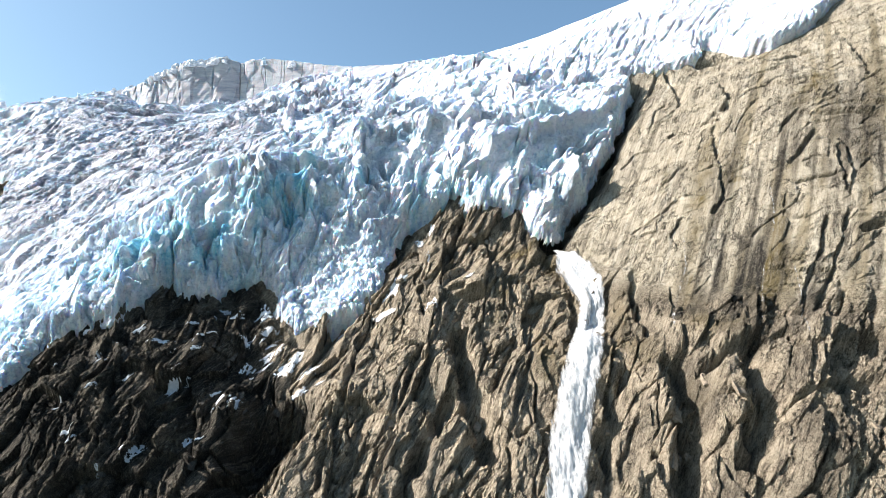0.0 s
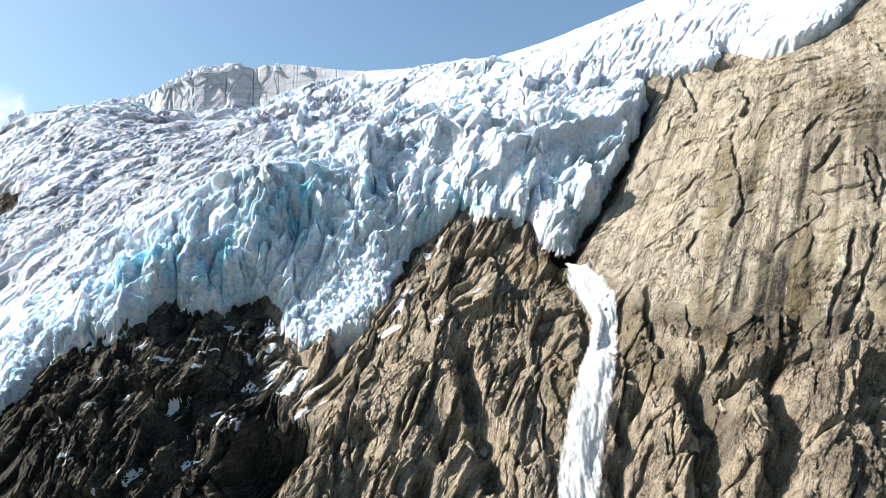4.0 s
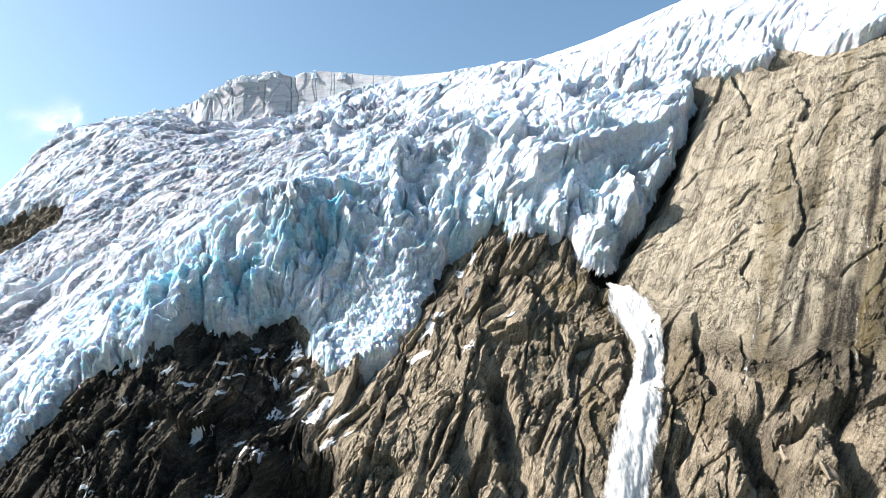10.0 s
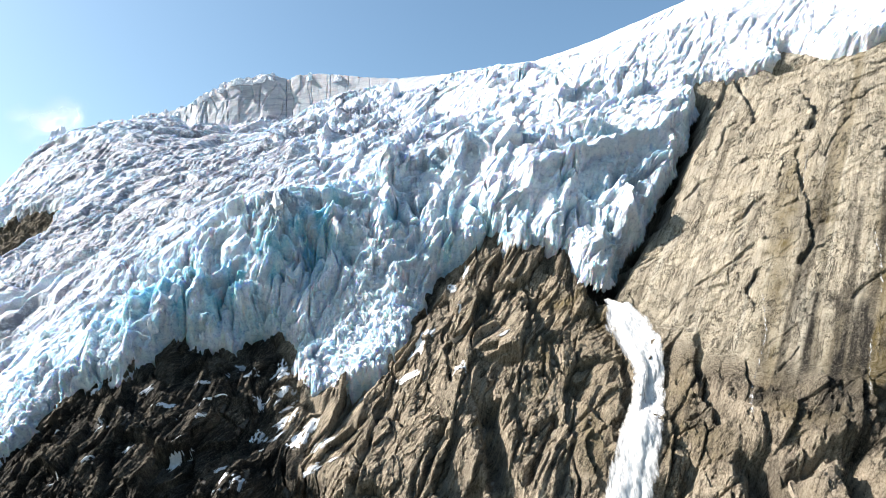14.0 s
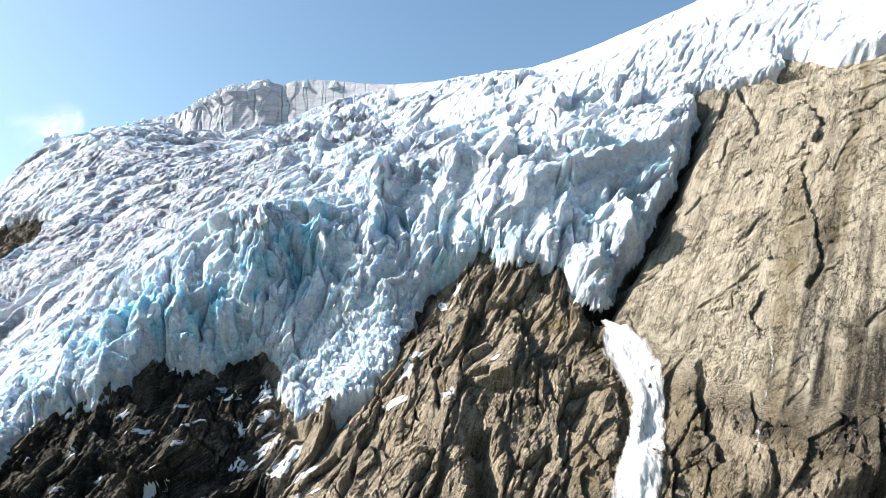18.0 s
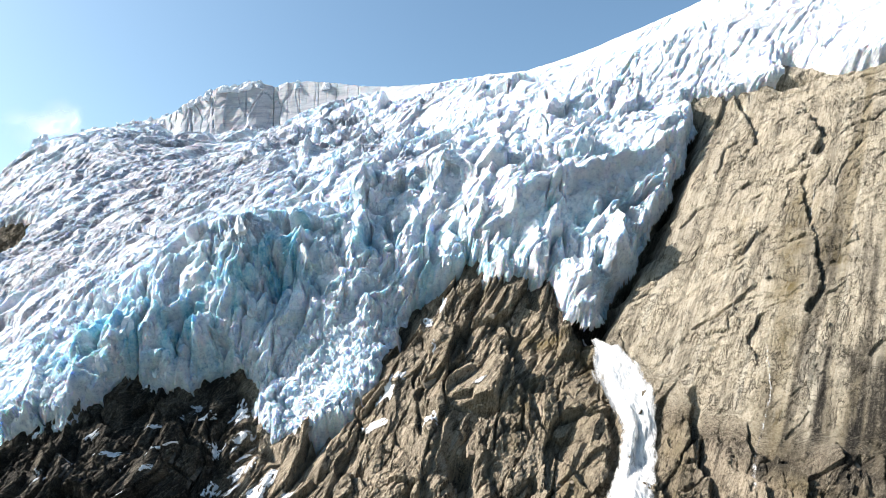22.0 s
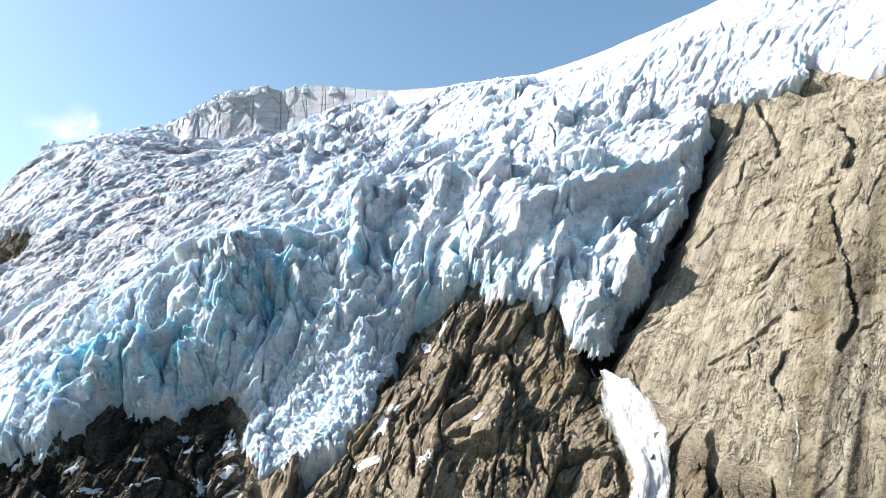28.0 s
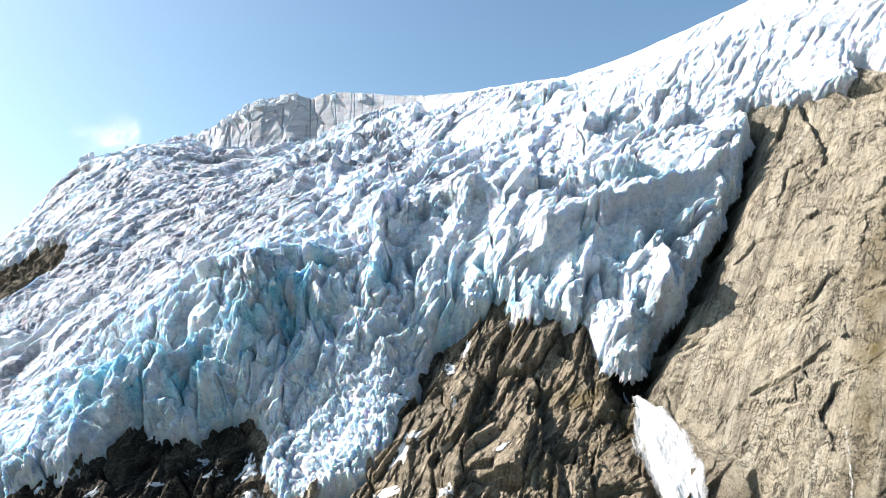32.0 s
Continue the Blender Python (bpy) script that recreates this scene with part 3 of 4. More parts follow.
crack(1.2, 3.5, (32.5, 67.7), (27.8, 54.5), (23.3, 37.1))
crack(1.6, 3.0, (21.5, 72.1), (10.3, 68.6), (5.2, 50.4))
crack(1.4, 2.6, (45.4, 55.4), (52.8, 49), (58.4, 43.6))
crack(0.6, 1.8, (42.4, 48), (35.1, 22), (30.3, 6))
crack(0.6, 1.8, (17.3, 41.9), (12.8, 22.5), (14, 10.2))
crack(0.6, 1.8, (-6.1, 9.4), (-8.9, -1.8), (-10.3, -8.5))
crack(0.7, 2.0, (43.4, -14.4), (37.2, -28.9), (33.5, -40), (32.9, -50.3))
crack(0.8, 2.2, (31.9, -36.5), (33.6, -44.6), (31.8, -51.4))
crack(1.0, 2.6, (9.6, -37.5), (6.7, -44.4), (5.2, -48.5))
crack(1.2, 3.0, (60.5, 16.9), (60.6, 3.8), (57.8, -5))
crack(3.2, 8.5, (75.5, -32.4), (76, -42.1), (73, -52.1), (69.8, -63.2))
crack(3.0, 8.5, (88, -38.5), (88.7, -47.4), (86.7, -54.4), (82.9, -58.6))
crack(1.8, 5.0, (80.9, -36.7), (86.9, -34.9), (91, -35))
crack(0.6, 2.0, (76, -51.8), (78.6, -59), (80.6, -65.6))
crack(1.3, 4.0, (75.9, 5), (74, -10.9), (73.1, -19.2))
crack(1.3, 3.5, (65.6, -27), (62.2, -33.2))
crack(2.0, 4.0, (59, -31.7), (59.9, -39.2), (56, -45.3), (54.7, -54.8))
crack(2.2, 5.0, (106.3, -45.2), (111.3, -43.4), (112.7, -47.4))
crack(1.2, 3.0, (98.5, -50.1), (101.9, -51.3))
crack(1.3, 3.0, (104, -51.7), (108.2, -53.6))
crack(0.8, 0.8, (95.9, -52.9), (99.4, -62.1), (104.9, -67.6))
crack(0.6, 2.0, (63.9, -42.6), (59.5, -49.7), (57.9, -56))
crack(0.9, 3.0, (65.9, -52), (65.5, -58.5), (66.9, -62.3))
crack(0.8, 1.4, (86.2, -61.4), (83.8, -64), (82, -66.6))
crack(1.0, 2.6, (127.5, 140.4), (126.3, 117.7), (117.3, 89.7))
crack(0.9, 2.2, (127.5, 140.4), (117.2, 120.5), (102.5, 101))
crack(1.1, 3.0, (133.1, 97.9), (129.2, 77.5), (124, 69.5))
crack(0.9, 2.4, (138.2, 133), (141.5, 129.2))
crack(0.6, 2.2, (116.9, 60.4), (109.1, 34.8), (103, 18.2), (98.6, 12.5), (99.4, 6.4))
crack(0.5, 1.8, (114.3, 50), (116.4, 38.7))
crack(0.7, 2.2, (121.6, 20.5), (132.9, 31.8), (135.3, 21.8), (129.9, 6.3), (124.6, -3.2))
crack(0.6, 2.0, (132, 18.3), (125.1, -0.3))
crack(1.2, 3.0, (119.9, -17.6), (124.7, -16.9))
crack(0.6, 2.0, (115.9, -9), (110.2, -18.7), (105, -25.5), (100.6, -33.7))
crack(0.5, 1.6, (90.9, 16), (87.7, 12.5), (86.4, 4.6))
crack(0.5, 1.6, (91.4, 69.6), (96.7, 73.5), (101.2, 70.9))
crack(0.5, 1.6, (96.9, 42.3), (102.9, 49.6), (106.9, 46.4))
crack(0.5, 1.8, (127.8, 41.4), (134.9, 46.1), (137.1, 40.8))
crack(0.5, 1.8, (92.9, -29.4), (98, -31.2), (100.5, -33.8))
crack(0.5, 1.6, (91.9, -22.4), (88.7, -28.5), (90.2, -33.4))
crack(0.5, 1.6, (104.6, -17.7), (107, -18.9))
crack(0.5, 1.6, (120.1, -9.9), (115.1, -18.1), (108.6, -27.9))
crack(0.6, 1.8, (102.5, -34.8), (106.1, -30), (110.3, -25.2))
crack(0.6, 1.6, (105.6, 86.1), (110.7, 96.4), (114.5, 96.9))
crack(0.5, 1.6, (80.9, 23), (85.6, 23.5), (90.4, 24.3))
crack(2.2, 6.0, (148.6, 145.3), (151.4, 139.7), (155.3, 136.5))
crack(1.3, 3.0, (169.6, 123.8), (174, 120.1), (182.2, 124.1))
crack(1.0, 2.4, (122.7, 148.8), (134.5, 146), (143.4, 143.1))
crack(0.8, 2.0, (149.4, 104.5), (157.7, 104.7), (163.9, 97.7))
crack(0.8, 2.0, (177.4, 102), (169.3, 78.2), (159.1, 52.7))
crack_dice = random.Random(77)
for i in range(60):
    cx, cs = crack_dice.uniform(68, 165), crack_dice.uniform(-30, 118)
    if cs < np.interp(cx, SLAB_X, SLAB_S) + 2:
        continue
    turn, line = crack_dice.choice((0.5, 0.9, 2.2, 2.6, 1.2)) + crack_dice.uniform(-0.3, 0.3), [(cx, cs)]
    for j in range(crack_dice.randint(2, 5)):
        reach = crack_dice.uniform(2, 6)
        turn += crack_dice.uniform(-0.7, 0.7)
        line.append((line[-1][0] + reach * math.cos(turn), line[-1][1] + reach * math.sin(turn)))
    groove(H, rx, rs, line, crack_dice.uniform(0.28, 0.5), crack_dice.uniform(0.6, 1.4), 0.5)
groove(H, rx, rs, [(62, 41), (67.5, 50), (74, 59), (82, 68), (90, 83), (98, 97), (107, 117), (112, 130)], 3.4, 17, 0.5)
groove(H, rx, rs, [(140, 129), (147, 128)], 3.0, 6, 0.5)
groove(H, rx, rs, [(-34, 24), (-26, 18), (-14, 22), (-4, 29), (1, 36)], 2.6, 3.5, 0.5)
groove(H, rx, rs, [(40, 14), (46, 0), (52, -15)], 0.7, -1.6, 0.2)
groove(H, rx, rs, [(41.5, 13), (47.5, -1), (53, -15)], 0.8, 1.8, 0.2)
mid = [(0.5 * (a + b), s) for a, b, s in zip(FALL_LEFT, FALL_RIGHT, FALL_S)]
groove(H, rx, rs, mid, 6.0, 3.0, 0.8)
ochre = np.zeros(X.shape, np.float32)
# Near-black buttress: water-dark rock, its shade and the gully cave's painted in.
wet_shade = np.clip(dark * (0.93 + 0.35 * noise2(X / 11, S / 11, 57)), 0, 1)


def stain(width, strength, *line):
    groove(ochre, rx, rs, list(line), width, -strength, 1.2)


def damp_shade(width, strength, *line):
    groove(wet_shade, rx, rs, list(line), width, -strength, 0.8)


stain(2.4, 0.9, (116.6, 59.5), (106.5, 40.4), (93.1, 12.4), (83.3, -12.3))
stain(1.0, 0.7, (114.5, 42.4), (106.1, 22.9))
stain(3.0, 0.9, (119.2, 19.9), (107.1, -3.2), (95.2, -27))
stain(3.2, 0.8, (148.7, 64.1), (135.9, 50))
stain(1.0, 0.6, (102.6, 57.4), (92.8, 37.4))
stain(1.2, 0.6, (126.8, 14.7), (119.8, 2.6))
stain(3.5, 0.8, (83, -17.3), (83.5, -25), (87.2, -28.6))
stain(2.6, 0.8, (41.1, 40.8), (56.5, 37.9), (59, 26.4))
stain(3.0, 0.8, (47.2, -8.8), (47, -22.2))
stain(3.0, 0.7, (70.7, 0.5), (67.6, -17.4), (70.3, -26.5))
stain(2.0, 0.6, (60.7, -24.7), (64.7, -17.8))
stain(2.4, 0.7, (76.9, -37.9), (76.7, -42.6))
stain(2.0, 0.6, (42.4, 24.8), (35.7, 3))
damp_shade(1.0, 0.75, (100, -1.5), (93, -16.1), (87.7, -27.9))
damp_shade(0.9, 0.7, (102.3, -6.6), (92.7, -29.3))
damp_shade(1.0, 0.7, (96.4, 2.2), (88.3, -16.9))
damp_shade(1.1, 0.6, (89.1, 4.6), (79.2, -19))
damp_shade(0.7, 0.6, (114, 8.9), (105.6, -12.4), (97.3, -28.4))
damp_shade(0.7, 0.5, (127.9, 13.2), (121.2, -2.5), (114.2, -15))
damp_shade(4.0, 0.6, (83.5, -17.7), (88.4, -28.4), (98.6, -32.9))
damp_shade(3.0, 0.5, (89.3, -32.8), (96, -36.6))
# Shade of the overhung niche at the slab's top, painted dark.
damp_shade(3.0, 0.9, (147, 143), (152, 138))
ochre = np.clip(ochre + 0.3 * blob(X, S, 52, 18, 14, 30), 0, 1)
for line, width in ((mid, 5.5), ([(8, 66), (2, 50), (-2, 38)], 5)):
    groove(wet_shade, rx, rs, line, width, -0.5, 1.0)
# Under the ice rim, meltwater and painted overhang shade; random dark blotches far right.
wet_shade = wet_shade + 0.75 * np.exp(np.clip(D, -60, 0) / 5) * step(-5, 5, X) * (1 - step(60, 70, X)) + (1 - slab) * step(64, 74, X) * 0.5 * step(-0.1, 0.4, noise2(X / 9, S / 11, 55))
# Shade of the gap between ice and slab, painted black into the rock.
groove(wet_shade, rx, rs, [(62, 41), (67.5, 50), (74, 59), (82, 68), (90, 83), (98, 97), (107, 117), (112, 130)], 2.6, -1.1, 0.8)
STRIPE = 0.885 * X - 0.466 * S
wet_shade = wet_shade + slab * step(74, 84, STRIPE) * (1 - step(25, 65, S)) * (0.62 * step(0.08, 0.35, noise2(STRIPE / 3.2, S / 70, 148)) + 0.3 * step(0.1, 0.4, noise2(STRIPE / 1.1, S / 40, 149)))
ochre = np.clip(ochre + 0.55 * slab * step(76, 86, STRIPE) * step(0.1, 0.4, noise2(STRIPE / 4, S / 80, 150)), 0, 1)
wet_shade = np.clip(wet_shade, 0, 1)
ACROSS = (0.885 * X - 0.466 * S) * slab + (0.87 * X - 0.5 * S + 31) * (1 - slab)
R = place(X, S, H)
keep = (D[:-1, :-1] < 5)
centre_dark, centre_slab = dark[:-1, :-1] > 0.5, slab[:-1, :-1] > 0.5
for label, name, part_of in (
        ("dark wet rock buttress below the ice with streaks of old snow", "rock_buttress", centre_dark),
        ("pale tan rock slab streaked with ochre water stains", "rock_slab", centre_slab),
        ("brown fractured rock rib beside the waterfall", "rock_rib", ~centre_dark & ~centre_slab)):
    ob = sheet(name, R, keep & part_of, (slab, wet_shade, ochre, ACROSS), ROCK)
    tagged(ob, label, "rock face", kind="structure")
ROCK_GRID = (rx, rs, H)

# ---- glacier ----
ix, iy = axis((-480, -142, 1.2), (-142, 190, 0.47), (190, 262, 1.0)), axis((-20, 140, 0.42), (140, 250, 0.8), (250, 520, 1.3))
X, S = (v.astype(np.float32) for v in np.meshgrid(ix, iy))
D = ice_depth(X, S)
BED = crested(ix, iy, base_grid(ix, iy))
thick = 5.0 - 3.2 * blob(X, S, -15, 44, 19, 24) + 3.0 * step(58, 70, X) * (1 - step(128, 140, S)) + 2.5 * step(-20, -60, X) * (1 - step(90, 130, S))
RELIEF = ice_relief(X, S, D)
RELIEF = np.where(RELIEF > 0, 5.5 * np.tanh(RELIEF / 5.5), RELIEF)
H = BED - 2.5 + thick * (1 - np.exp(-np.clip(D, 0, None) / (0.9 + 1.6 * step(58, 48, X)))) - 9 * step(0, -3.5, D) * step(60, 52, X) - 4 * step(0, -2, D) * step(52, 60, X) + RELIEF
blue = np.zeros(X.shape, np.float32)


def fin(width, tall, *line):
    """A blade of ice along a line: it leans up from the left and breaks off steeply to the right."""
    w = window(ix, iy, line, 5 * width)
    x, s = X[w], S[w]
    x2 = x + 1.2 * noise2(x / 5, s / 5, 311) + 0.5 * noise2(x / 1.7, s / 1.7, 312)
    s2 = s + 1.2 * noise2(x / 5, s / 5, 313)
    d, along = line_distance(x2, s2, list(line))
    side = np.sign(x2 - np.interp(s2, *zip(*sorted((q, p) for p, q in line))))
    reach = np.where(side < 0, 2.2 * width, 0.7 * width)
    H[w] += tall * (0.7 + 0.5 * noise2(x / 6, s / 6, 314)) * np.clip(1 - d / reach, 0, 1) ** 1.2


def chasm(width, deep, *line):
    groove(H, ix, iy, list(line), width, deep)
    # Clean blue ice bared in the cut, with its shaded blue painted in.
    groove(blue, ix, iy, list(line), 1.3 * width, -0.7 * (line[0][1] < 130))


def ridge(width, tall, *line):
    groove(H, ix, iy, list(line), width, -tall, 3.0)


fin(2.6, 6, (-29, 94.4), (-26.1, 76.8), (-22, 63.5))
fin(2.4, 6, (-45.9, 92.6), (-48.3, 74.6), (-51.2, 63.4))
fin(2.4, 5, (-40, 83.9), (-45.7, 73.8), (-46.8, 61.6))
fin(2.4, 5, (-57.1, 68.9), (-59.3, 59.3), (-60, 52.7))
fin(2.0, 4, (-72.8, 71.2), (-72.9, 59.2), (-73.8, 48.6))
fin(2.2, 4, (-86.7, 75.3), (-84.4, 54.5), (-84.6, 45.6))
fin(2.2, 4, (-106.5, 90.9), (-95.2, 54.6), (-92, 38.3))
fin(2.4, 5, (19.4, 101.1), (15.1, 92.9), (13.2, 79.7))
fin(2.4, 4, (32.7, 92.1), (30.3, 81.5), (28.5, 72.9))
fin(2.4, 4, (45.8, 89.1), (40.7, 76.3), (37.4, 65.9))
fin(2.6, 4, (61.5, 94.2), (55.1, 81.7), (50.2, 67.5))
fin(2.2, 4, (-6.9, 110.6), (-8.8, 94.2), (-10.2, 81))
fin(2.6, 5, (-63, 286.6), (-50.5, 177.6))
fin(3.0, 6, (6.7, 207.2), (-5.1, 144.5), (-9.4, 113.7))
fin(3.0, 5, (30.6, 154.9), (22.6, 119.3), (16, 106.9))
fin(3.0, 5, (40.3, 122.6), (34.6, 102), (28.2, 91.8))
fin(3.0, 5, (-20.3, 226.2), (-25.5, 161.9), (-26, 120))
fin(3.2, 7, (43.5, 89), (62.7, 93.8), (78, 99.5), (90.4, 103.1), (104.3, 113.5))
fin(3.0, 4, (7.1, 248), (0.1, 225.8), (-9.6, 211.5))
fin(3.0, 4, (51.7, 169.5), (39.9, 141.2))
fin(3.0, 4, (68.8, 157.2), (58.7, 144.2))
fin(2.4, 4, (-17.4, 81.2), (-11.3, 70), (-3.5, 61.4))
fin(2.2, 4, (-134, 110.7), (-116.5, 65.9), (-105.8, 38.2))
fin(2.4, 5, (66.2, 66.5), (62.3, 55.4), (58.8, 46.9))
fin(2.0, 3, (74, 68), (68.7, 56.7))
chasm(3.0, 7, (-35.3, 80.6), (-32.7, 76.2))
chasm(1.6, 6, (-7.9, 94.2), (-6.6, 82.6))
chasm(1.6, 6, (-1.4, 97.7), (2.9, 85.1))
chasm(1.6, 7, (5.7, 98.8), (2.9, 90.1))
chasm(2.0, 6, (2.8, 125.8), (15.4, 108.6))
chasm(1.6, 6, (23.1, 88.8), (27.4, 76.3))
chasm(2.4, 5, (61.9, 110.3), (74.1, 110.1), (83.9, 105.2))
chasm(3.0, 5, (62.6, 78.6), (70.6, 85.3), (79.9, 86.3))
chasm(1.6, 5, (-60.4, 217.2), (-44.7, 144.1))
chasm(1.4, 6, (-90.2, 52.8), (-92.4, 71.7))
chasm(1.4, 6, (-61.4, 52.7), (-60.1, 63.2))
chasm(1.6, 5, (-81.4, 73.5), (-75.9, 69.6))
chasm(1.8, 5, (-156.2, 211), (-120.3, 164.7))
chasm(2.0, 4, (-215.4, 241.4), (-189.8, 235.7))
chasm(2.0, 5, (-191.9, 283.2), (-160.1, 261.5), (-148.2, 273.8))
chasm(2.0, 5, (-78.1, 187.1), (-61.2, 142.5))
chasm(1.5, 5, (-44.1, 275.5), (-34, 270.1))
chasm(1.5, 4, (29.2, 70), (35.5, 69.4))
chasm(1.6, 5, (65.3, 60.8), (66.2, 49.2))
chasm(1.4, 5, (54.3, 84.7), (50.1, 76.7))
ridge(7, -5, (60, 73), (72, 84), (88, 97))
ridge(9, 8, (-100, 262), (-88, 285), (-66, 296), (-44, 318), (-20, 345))
ridge(6, 6, (-75, 215), (-52, 235), (-30, 262), (-8, 300))
# short open cracks on the snow above the slab
tick_dice = random.Random(19)
for i in range(100):
    x, s = tick_dice.uniform(70, 215), tick_dice.uniform(120, 215)
    along = tick_dice.uniform(5, 15)
    line = [(x, s), (x + along * 0.7 + tick_dice.uniform(-4, 4), s + along)]
    groove(H, ix, iy, line, tick_dice.uniform(0.4, 0.7), tick_dice.uniform(0.8, 1.9), 0.5)
cone, snow, wall, left = ice_shape(X, S, D)
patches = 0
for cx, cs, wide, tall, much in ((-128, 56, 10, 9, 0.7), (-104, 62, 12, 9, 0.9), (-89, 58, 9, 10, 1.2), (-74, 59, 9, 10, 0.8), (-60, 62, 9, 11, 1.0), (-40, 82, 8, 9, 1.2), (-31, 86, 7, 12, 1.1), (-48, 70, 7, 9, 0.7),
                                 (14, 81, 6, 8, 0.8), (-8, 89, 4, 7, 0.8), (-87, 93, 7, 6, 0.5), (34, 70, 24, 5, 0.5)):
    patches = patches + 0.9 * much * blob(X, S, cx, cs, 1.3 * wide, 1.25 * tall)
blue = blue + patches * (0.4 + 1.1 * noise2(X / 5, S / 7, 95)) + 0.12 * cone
# Low spots painted bluer: bared clean ice plus the blue shade of recesses.
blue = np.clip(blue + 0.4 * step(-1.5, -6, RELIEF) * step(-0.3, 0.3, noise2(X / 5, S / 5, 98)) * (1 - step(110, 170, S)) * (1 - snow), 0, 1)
dust = step(85, 150, S) * (0.24 + 0.25 * step(-40, -110, X) + 1.0 * noise2(X / 38, S / 22, 97)) * (1 - 0.8 * step(-20, 50, X)) - 0.3 * snow
# Grey patches; several small ones sit on the cuts made above.
for cx, cs, wide, tall, much in ((-215, 345, 45, 45, 0.9), (-160, 283, 40, 40, 1.1), (-245, 374, 40, 30, 0.6), (-135, 230, 35, 40, 0.7), (-93, 205, 35, 40, 0.8), (-64, 160, 14, 25, 0.9),
                                 (-200, 225, 60, 35, 0.8), (-150, 130, 45, 55, 0.4), (10, 128, 12, 12, 0.6), (4, 250, 14, 20, 0.6), (73, 106, 12, 5, 0.9), (75, 86, 12, 9, 0.6), (-49, 89, 6, 9, 0.9), (-42, 240, 22, 30, 0.5), (2, 94, 5, 9, 0.8), (66, 55, 5, 8, 0.8)):
    dust = dust + much * blob(X, S, cx, cs, wide, tall)
dust = np.clip(dust + 0.3 * snow, 0, 1) * (1 - wall)
G = place(X, S, H)
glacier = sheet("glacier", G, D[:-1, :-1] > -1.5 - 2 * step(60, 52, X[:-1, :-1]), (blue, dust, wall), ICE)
tagged(glacier, "crevassed glacier icefall of white and pale blue ice", "glacier", kind="structure")
ICE_GRID = (ix, iy, H)
far = np.searchsorted(ix, -150)
FX, FS, FD = X[:, :far], S[:, :far], D[:, :far]
ob = sheet("rock_outcrop", place(FX, FS, BED[:, :far] - 1 - 6 * step(0, 9, FD) + rock_relief(FX, FS, 0 * FX, 0 * FX + 1)), FD[:-1, :-1] < 4, (0 * FX, 0.55 + 0 * FX, 0.3 + 0 * FX, 0.87 * FX - 0.5 * FS), ROCK)
tagged(ob, "dark brown rock outcrop between two ice tongues", "rock face", kind="structure")

# ---- valley floor ----
me = bpy.data.meshes.new("ground")
me.from_pydata([(-4000, -4000, 12), (4000, -4000, 12), (4000, 4000, 12), (-4000, 4000, 12)], [], [(0, 1, 2, 3)])
me.materials.append(VALLEY)
tagged(new("ground", me), "stony valley floor far below the glacier", "ground", kind="structure")


# ---- the waterfall ----
def height_at(grid, x, s):
    """Standoff of a built surface at single places."""
    xs, ss, h = grid
    i = np.clip(np.searchsorted(xs, x) - 1, 0, len(xs) - 2)
    j = np.clip(np.searchsorted(ss, s) - 1, 0, len(ss) - 2)
    u, v = np.clip((x - xs[i]) / (xs[i + 1] - xs[i]), 0, 1), np.clip((s - ss[j]) / (ss[j + 1] - ss[j]), 0, 1)
    return (h[j, i] * (1 - u) + h[j, i + 1] * u) * (1 - v) + (h[j + 1, i] * (1 - u) + h[j + 1, i + 1] * u) * v


def smooth_rows(a, n):
    k = np.ones(n) / n
    pad = np.pad(a, ((n // 2, n - 1 - n // 2), (0, 0)), mode="edge")
    return np.stack([np.convolve(pad[:, i], k, "valid") for i in range(a.shape[1])], 1)


def water_material():
    """Falling white water: bright strands with thinner, greyer water between them, open at the ragged rim."""
    m, n, l, b = material("falling_water")
    rim, thick, _ = zones(n, l)
    strand = noise_node(n, l, coords(n, l, (1.5, 0.6, 0.16)), 1.1, 9, 0.75, 0.5)
    fine = noise_node(n, l, coords(n, l, (2.2, 0.8, 0.14)), 1.6, 6, 0.75, 0.3)
    l.new(ramp(n, l, strand, ((0.36, (0.32, 0.34, 0.37)), (0.46, (0.58, 0.60, 0.62)), (0.56, (0.76, 0.765, 0.77)))), b.inputs["Base Color"])
    b.inputs["Roughness"].default_value = 1.0
    b.inputs["Specular IOR Level"].default_value = 0.1
    cover = times(n, l, times(n, l, rim, 1.35), times(n, l, times(n, l, fine, 1.9), 1.35, "SUBTRACT"), "ADD")
    l_alpha = ramp(n, l, cover, ((0.15, (0, 0, 0)), (0.75, (1, 1, 1))))
    l.new(l_alpha, b.inputs["Alpha"])
    glow = n.new("ShaderNodeBsdfTranslucent")
    glow.inputs["Color"].default_value = (0.9, 0.93, 0.95, 1)
    clear = n.new("ShaderNodeBsdfTransparent")
    soft = n.new("ShaderNodeMixShader")
    l.new(l_alpha, soft.inputs[0])
    l.new(clear.outputs[0], soft.inputs[1])
    l.new(glow.outputs[0], soft.inputs[2])
    both = n.new("ShaderNodeMixShader")
    both.inputs[0].default_value = 0.4
    l.new(b.outputs[0], both.inputs[1])
    l.new(soft.outputs[0], both.inputs[2])
    l.new(both.outputs[0], n["Material Output"].inputs["Surface"])
    return m


FALLING = water_material()


